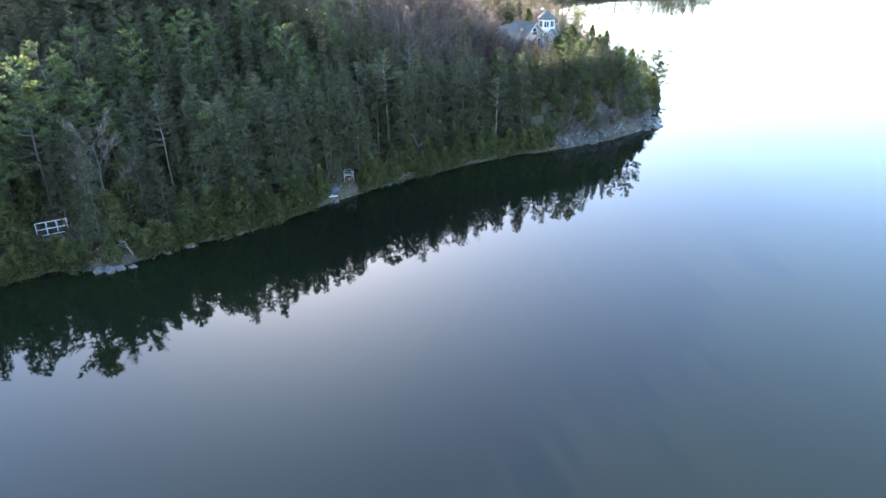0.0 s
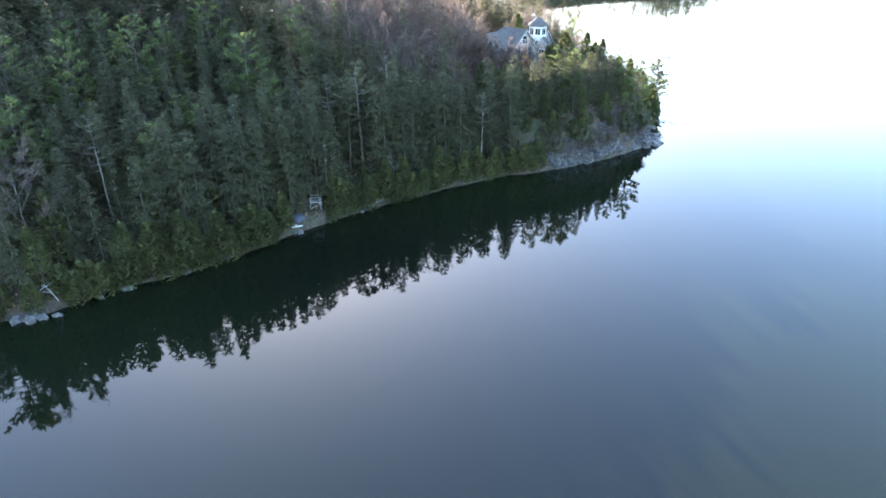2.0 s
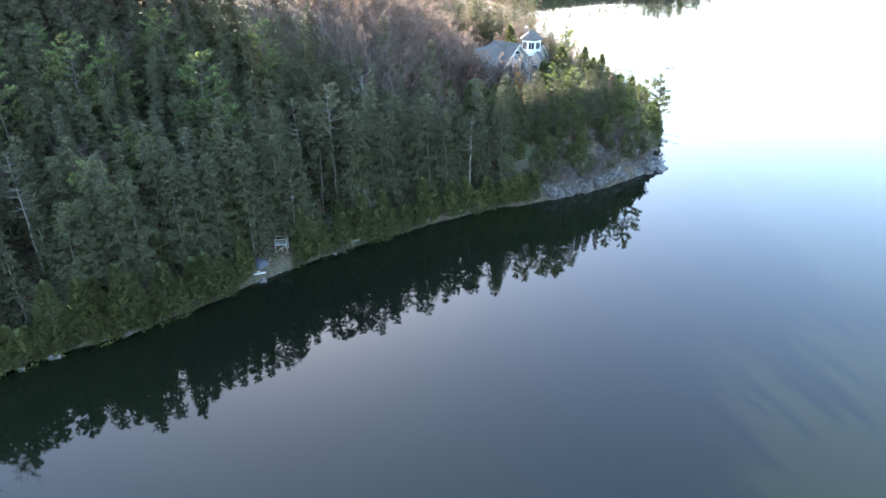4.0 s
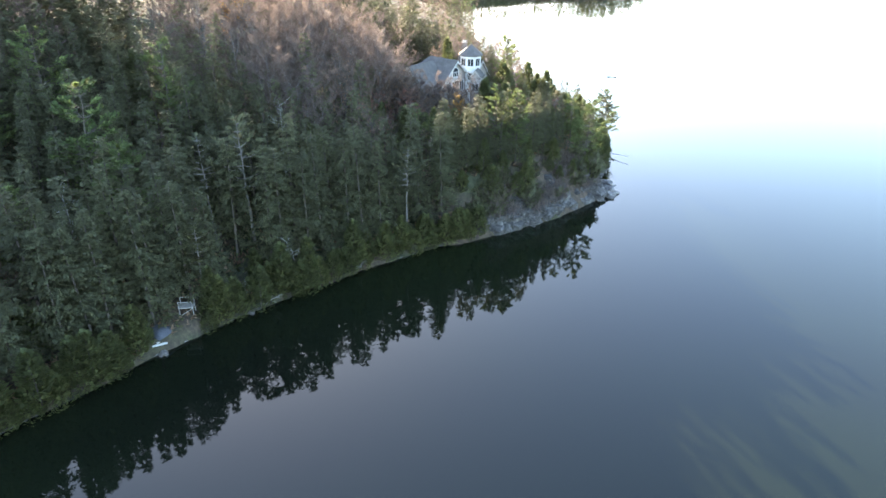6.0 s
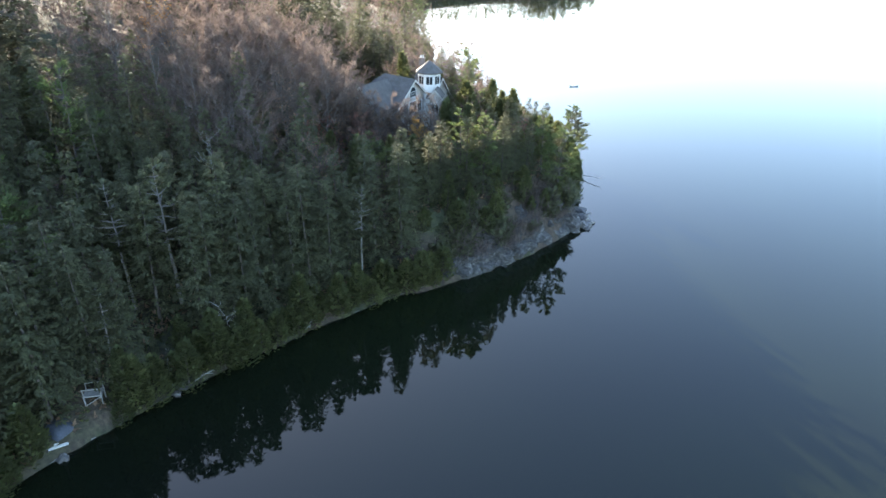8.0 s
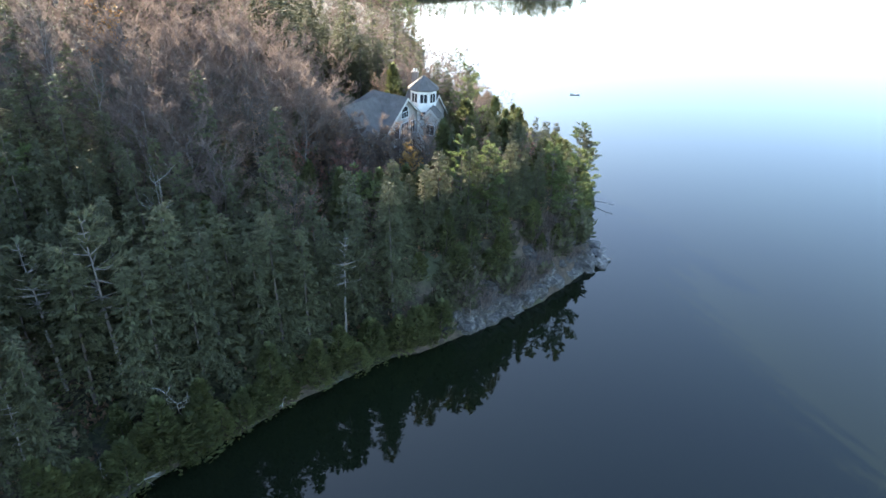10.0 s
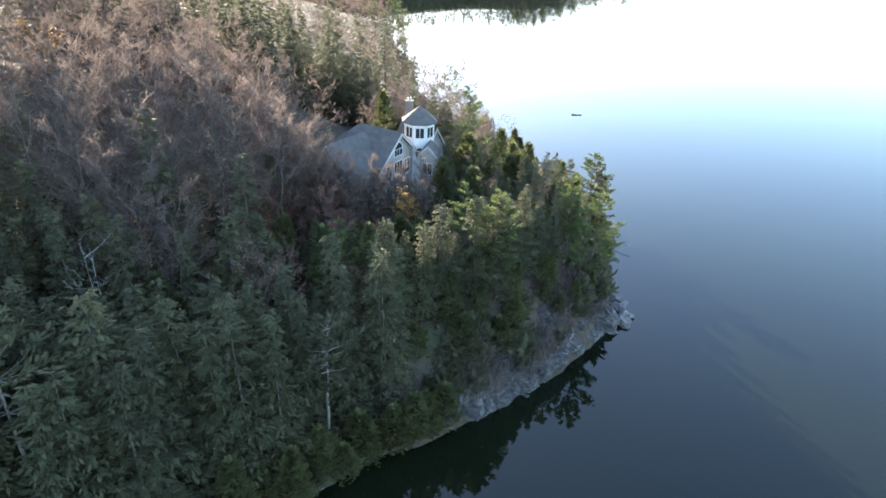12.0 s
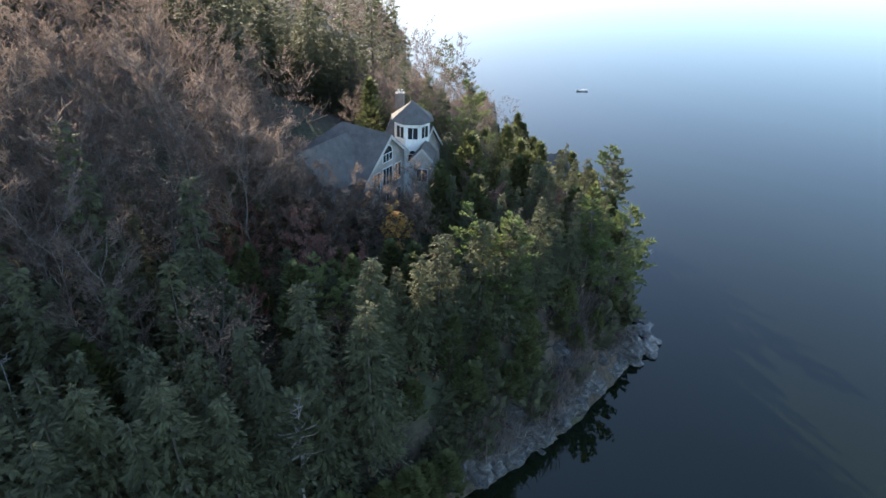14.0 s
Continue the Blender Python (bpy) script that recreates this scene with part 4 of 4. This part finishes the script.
# ---------------------------------------------------------------- rock of the point and the shore
def shore_at(s):
    """A point s metres along the near shore, and the way inland."""
    for (ax, ay), (bx, by) in zip(SHORE, SHORE[1:]):
        seg = math.hypot(bx - ax, by - ay)
        if s <= seg:
            ex, ey = (bx - ax) / seg, (by - ay) / seg
            return Vector((ax + ex * s, ay + ey * s, 0)), Vector((-ey, ex, 0))
        s -= seg
    return Vector((*SHORE[-1], 0)), Vector((0, 1, 0))


def arc_of(k):
    return sum(math.hypot(b[0] - a[0], b[1] - a[1]) for a, b in zip(SHORE[:k], SHORE[1:k + 1]))


def smooth_shore(s, w=2.5):
    pts = [shore_at(s + k) for k in (-w, -w / 2, 0, w / 2, w)]
    p = sum((q[0] for q in pts), Vector()) / 5
    n = sum((q[1] for q in pts), Vector()) / 5
    return p, n.normalized()


def craggy(p):
    """Broken, bedded rock relief."""
    bed = noise.noise(Vector((p.x * 0.16 + p.z * 0.3, p.y * 0.16, p.z * 0.9 + p.x * 0.1)))
    block = noise.cell(Vector((p.x * 0.55 + p.z * 0.15, p.y * 0.55, p.z * 0.45))) - 0.5
    fine = noise.fractal(p * 0.9, 1.0, 2.0, 4)
    return 0.9 * bed + 0.85 * block + 0.5 * fine


def cliff():
    s0, s1 = arc_of(14) + 3, arc_of(21) - 3
    ns, nv = int((s1 - s0) / 0.42), 30
    g_ = Geo()
    for i in range(ns + 1):
        s = s0 + (s1 - s0) * i / ns
        p, n = smooth_shore(s)
        u = i / ns
        ends = min(1, u / 0.16, (1 - u) / 0.22)
        tall = (1.4 + 7.2 * smooth01(np.array(ends)).item()) * (0.9 + 0.22 * noise.noise(Vector((s * 0.13, 3, 1))))
        for j in range(nv + 1):
            v = j / nv
            z = -1.2 + (tall + 1.2) * v
            back = -0.5 + 0.45 * max(0, z - 0.8) + 2.6 * v ** 2.6 + 0.5 * (z < 0) * z
            q = p + n * back
            q.z = z
            c = craggy(q)
            q = q - n * (c * (1.25 if z > 0.6 else 0.6)) + Vector((0, 0, 0.3 * c))
            g_.v.append(q)
        if i:
            a = (i - 1) * (nv + 1)
            for j in range(nv):
                g_.f.append((a + j, a + j + 1, a + nv + 2 + j, a + nv + 1 + j))
    ob = new("cliff", g_.mesh("cliff", ROCK))
    tagged(ob, "broken grey rock cliff dropping into the lake at the point", "cliff", kind="structure")


cliff()


def ledge(a, b, name_label):
    """A low pale strip of bare rock along the waterline."""
    g_ = Geo()
    n = int((b - a) / 0.45)
    for i in range(n + 1):
        s = a + (b - a) * i / n
        p, nn = smooth_shore(s, 1.5)
        w = 0.08 + 0.75 * max(0, 0.05 + noise.noise(Vector((s * 0.11, 7, 2)))) * min(1, i / 4, (n - i) / 4)
        for j, (o, z) in enumerate(((-0.35, -0.4), (-0.1, -0.02), (0.3 * w, 0.16 * min(1, w)), (0.7 * w, 0.3 * min(1, w)), (w + 0.1, 0.4 * min(1, w)), (w + 0.35, -0.1))):
            q = p + nn * o
            q.z = z
            c = noise.fractal(Vector((q.x * 0.8, q.y * 0.8, j * 0.7)), 1.0, 2.0, 3)
            g_.v.append(q + nn * (0.3 * c) + Vector((0, 0, 0.18 * c * (z > 0))))
        if i:
            k = (i - 1) * 6
            for j in range(5):
                g_.f.append((k + j, k + j + 1, k + 7 + j, k + 6 + j))
    tagged(new("shore_ledge", g_.mesh("shore_ledge", WET_ROCK)), name_label, "rock ledge", kind="structure")


ledge(arc_of(2), arc_of(8), "pale bare rock ledge along the lake edge")
ledge(arc_of(8), arc_of(14) + 2, "pale bare rock ledge along the lake edge")
ledge(arc_of(20), arc_of(24), "pale bare rock ledge round the point")


def boulder(x, y, z, r, flat=0.6):
    bm = bmesh.new()
    bmesh.ops.create_icosphere(bm, subdivisions=2, radius=1)
    seed = Vector((x, y, r)) * 3.1
    for v in bm.verts:
        c = 0.9 + 0.4 * noise.noise(v.co * 1.3 + seed) + 0.2 * noise.noise(v.co * 3.1 + seed) + 0.3 * noise.cell(v.co * 1.6 + seed)
        v.co = Vector((v.co.x * c * r * 1.2, v.co.y * c * r * 0.9, v.co.z * c * r * flat))
    me_ = bpy.data.meshes.new("boulder")
    bm.to_mesh(me_)
    bm.free()
    me_.materials.append(WET_ROCK)
    ob = tagged(new("boulder", me_), "weathered grey boulder lying at the waterline", "boulder", "shore boulders")
    ob.matrix_basis = pose(x, y, z, 0, 0, random.uniform(0, 360))


random.seed(23)
for x, y, r in ((-90.2, 44.6, 1.0), (-89.4, 45.6, 0.8), (-91.4, 43.4, 0.9), (-88.2, 47.0, 0.6), (-86.5, 56.2, 0.8), (-87.5, 52.8, 0.5), (-42.4, 160.0, 1.3), (-42.0, 161.6, 1.1),
                (-43.0, 163.6, 1.4), (-44.2, 166.0, 1.2), (-41.6, 159.0, 0.7), (-43.2, 157.0, 0.8), (-46.8, 172.5, 1.1), (-47.2, 178.0, 1.0), (-83.4, 64.0, 0.6), (-78.6, 82.8, 0.6), (-75.2, 95.0, 0.5)):
    boulder(x, y, 0.05 + 0.1 * r, r)


# ---------------------------------------------------------------- things along the shore
def bar(a, b, w, material, root, name):
    a, b = Vector(a), Vector(b)
    g_ = Geo()
    g_.tube([a, a.lerp(b, 0.5), b], [w, w, w], 4)
    part(name, g_, material, root)


def dock_frame():
    """White frame of a lifted dock section, leaning on the bank."""
    root = tagged(new("dock_frame"), "white dock frame of crossed bars stored on the bank", "dock frame")
    z = float(height(np.array([-103.0]), np.array([43.8]))[0])
    m = Matrix.Translation((-103.0, 43.8, z - 0.1)) @ Matrix.Rotation(radians(62), 4, "Z") @ Matrix.Rotation(radians(-25), 4, "X")
    for i in range(4):
        bar(m @ Vector((-2.2 + 1.45 * i, 0, 0)), m @ Vector((-2.2 + 1.45 * i, 0, 2.2)), 0.07, WHITE, root, "post")
    for k in (0.15, 1.1, 2.15):
        bar(m @ Vector((-2.3, -0.08, k)), m @ Vector((2.3, -0.08, k)), 0.07, WHITE, root, "rail")
    for i in range(4):
        bar(m @ Vector((-2.2 + 1.45 * i, 0.1, 2.1)), m @ Vector((-2.2 + 1.45 * i, 2.4, 1.6)), 0.06, WHITE, root, "crossbar")


def lookout():
    """A small open timber frame on the bank."""
    root = tagged(new("timber_stand"), "small weathered timber stand with rails and brace on the bank", "stand")
    x, y = -80.2, 88.9
    z = float(height(np.array([x]), np.array([y]))[0]) - 0.1
    m = Matrix.Translation((x, y, z)) @ Matrix.Rotation(radians(35), 4, "Z")
    for px_ in (-0.85, 0.85):
        for py_ in (-0.6, 0.6):
            bar(m @ Vector((px_, py_, 0)), m @ Vector((px_, py_, 2.2)), 0.06, DEAD_WOOD, root, "post")
    for k in (1.25, 2.15):
        for py_ in (-0.62, 0.62):
            bar(m @ Vector((-0.95, py_, k)), m @ Vector((0.95, py_, k)), 0.06, DEAD_WOOD, root, "rail")
    bar(m @ Vector((-0.85, -0.66, 0.1)), m @ Vector((0.85, -0.66, 1.2)), 0.05, DEAD_WOOD, root, "brace")
    g_ = Geo()
    g_.box((-0.95, -0.65, 1.28), (0.95, 0.65, 1.34), m)
    part("platform", g_, DEAD_WOOD, root)


def tarp_and_boards():
    z = float(height(np.array([-80.4]), np.array([84.6]))[0])
    g_ = Geo()
    n = 9
    for i in range(n + 1):
        for j in range(n + 1):
            u, v = i / n, j / n
            hgt = 0.75 * math.sin(math.pi * u) ** 0.6 * math.sin(math.pi * v) ** 0.6 + 0.12 * noise.noise(Vector((u * 5, v * 5, 1)))
            g_.v.append(Vector((-81.9 + 2.4 * u, 83.4 + 2.6 * v, z - 0.35 + hgt + 0.5 * (1 - u))))
    for i in range(n):
        for j in range(n):
            a = i * (n + 1) + j
            g_.f.append((a, a + n + 1, a + n + 2, a + 1))
    tagged(new("tarpaulin", g_.mesh("tarpaulin", DARK, True)), "dark crumpled tarpaulin over a pile by the water", "tarpaulin")
    for k in range(4):
        b_ = Geo()
        mm = pose(-79.6 - 0.25 * k, 83.4 + 0.75 * k, 0.75 + 0.12 * k, 8, 5, 62 + 17 * k)
        b_.box((-0.9, -0.16, -0.04), (0.9, 0.16, 0.04), mm)
        tagged(new("board", b_.mesh("board", WHITE)), "pale loose board lying on the shore rocks", "board", "loose boards")


def raft():
    root = tagged(new("rowing_boat"), "small pale rowing boat moored on the open lake", "boat")
    hull, seat = Geo(), Geo()
    m = pose(-66.8, 264.3, 0, 0, 0, 25)
    n = 12
    for i in range(n + 1):
        u = i / n
        half = 0.55 * math.sin(math.pi * min(0.98, 0.12 + 0.80 * u)) ** 0.7
        x = -1.5 + 3.0 * u
        sheer = 0.24 + 0.2 * (2 * u - 1) ** 2
        hull.v += [m @ Vector((x, -half, sheer)), m @ Vector((x * 0.95, -half * 0.7, -0.1)), m @ Vector((x * 0.95, half * 0.7, -0.1)), m @ Vector((x, half, sheer)),
                   m @ Vector((x * 0.97, half * 0.9, sheer)), m @ Vector((x * 0.93, half * 0.62, 0.02)), m @ Vector((x * 0.93, -half * 0.62, 0.02)), m @ Vector((x * 0.97, -half * 0.9, sheer))]
    for i in range(n):
        for k in range(8):
            a, b = i * 8 + k, i * 8 + (k + 1) % 8
            hull.f.append((a, b, b + 8, a + 8))
    hull.f += [tuple(range(7, -1, -1)), tuple(n * 8 + k for k in range(8))]
    part("hull", hull, WHITE, root)
    for x in (-0.8, 0.6):
        s_ = Geo()
        s_.box((x - 0.12, -0.46, 0.2), (x + 0.12, 0.46, 0.24), m)
        part("seat", s_, DEAD_WOOD, root)


def fallen(x, y, z, a, rise, length, label):
    g_ = Geo()
    p = Vector((x, y, z))
    d = heading(radians(a), rise)
    mid = p + d * (length * 0.55) + Vector((0, 0, 0.15))
    g_.tube([p, mid, p + d * length], [0.085, 0.06, 0.02], 5)
    for _ in range(7):
        q = p.lerp(mid, rnd(0.5, 1)) if random.random() < 0.4 else mid.lerp(p + d * length, rnd(0, 1))
        g_.tube([q, q + heading(radians(a) + rnd(-1.2, 1.2), rnd(-0.2, 1.0)) * rnd(0.5, 1.4)], [0.035, 0.01], 3)
    tagged(new("fallen_tree", g_.mesh("fallen_tree", DEAD_WOOD, True)), label, "fallen tree", "fallen trees")


dock_frame()
lookout()
tarp_and_boards()
raft()
fallen(-47.6, 184.0, 0.5, -20, 0.08, 4.5, "silvery fallen tree reaching out over the water")
fallen(-69.6, 114.0, 0.7, -60, 0.15, 3.5, "silvery fallen tree lying on the shore rocks")
fallen(-90.0, 48.5, 1.0, -80, 1.2, 3.5, "leaning dead stem beside the shore boulders")
for x, y, a in ((-74.9, 97.5, 10), (-86.5, 60.5, 200), (-92.5, 46.5, 30)):
    fallen(x, y, float(height(np.array([x]), np.array([y]))[0]) - 0.1, a, rnd(0.5, 1.3), rnd(2.0, 3.6), "grey dead stem standing on the bank")


# ---------------------------------------------------------------- low growth on the slope and the cliff
random.seed(77)


def undergrowth(name, label, material, spots, size, blades, upright):
    g_ = Geo()
    for x, y, z in spots:
        s = rnd(*size)
        for _ in range(blades):
            a = rnd(0, 6.28)
            g_.spray(Vector((x + rnd(-0.5, 0.5) * s, y + rnd(-0.5, 0.5) * s, z + rnd(-0.1, 0.5) * s)), heading(a, rnd(*upright)), s * rnd(0.6, 1.1), s * rnd(0.03, 0.07) if upright[0] > 0.4 else s * rnd(0.3, 0.55))
    tagged(new(name, g_.mesh(name, material)), label, "undergrowth", kind="stuff")


gp = [(rnd(-135, -44), rnd(25, 200)) for _ in range(16000)]
gd = inland(SHORE, [p[0] for p in gp], [p[1] for p in gp])
gz = height([p[0] for p in gp], [p[1] for p in gp])
low = [(x, y, z) for (x, y), d, z in zip(gp, gd, gz) if 0.8 < d < 40 and math.hypot((x + 95) * 0.8, y - 177) > 8 and not (131 < y < 166 and d < 6)]
undergrowth("green_undergrowth", "low green shrubs and saplings under the trees", CEDAR, low[::2], (0.5, 1.3), 7, (0.0, 1.2))
undergrowth("brown_undergrowth", "dry brown shrubs and leaf litter under the trees", DRY_LEAF, low[1::2], (0.4, 1.0), 6, (0.0, 1.2))
cliff_me = bpy.data.meshes["cliff"]
faces = [f for f in cliff_me.polygons if f.center.z > 1.6 and f.center.y < 168]
picks = [f.center.copy() for f in random.sample(list(faces), min(len(faces), 1500))]
undergrowth("cliff_shrubs", "leafless grey-purple shrubs clinging to the cliff", TWIG, [tuple(c) for c in picks if noise.noise(c * 0.25) > -0.22 and c.z > 2.2], (0.8, 1.9), 14, (0.5, 1.5))
undergrowth("cliff_greens", "small green shrubs growing in cliff cracks", HEMLOCK, [tuple(c) for c in picks if noise.noise(c * 0.25 + Vector((9, 0, 0))) > -0.18 and c.z > 3.0], (0.7, 1.7), 12, (0.1, 1.3))
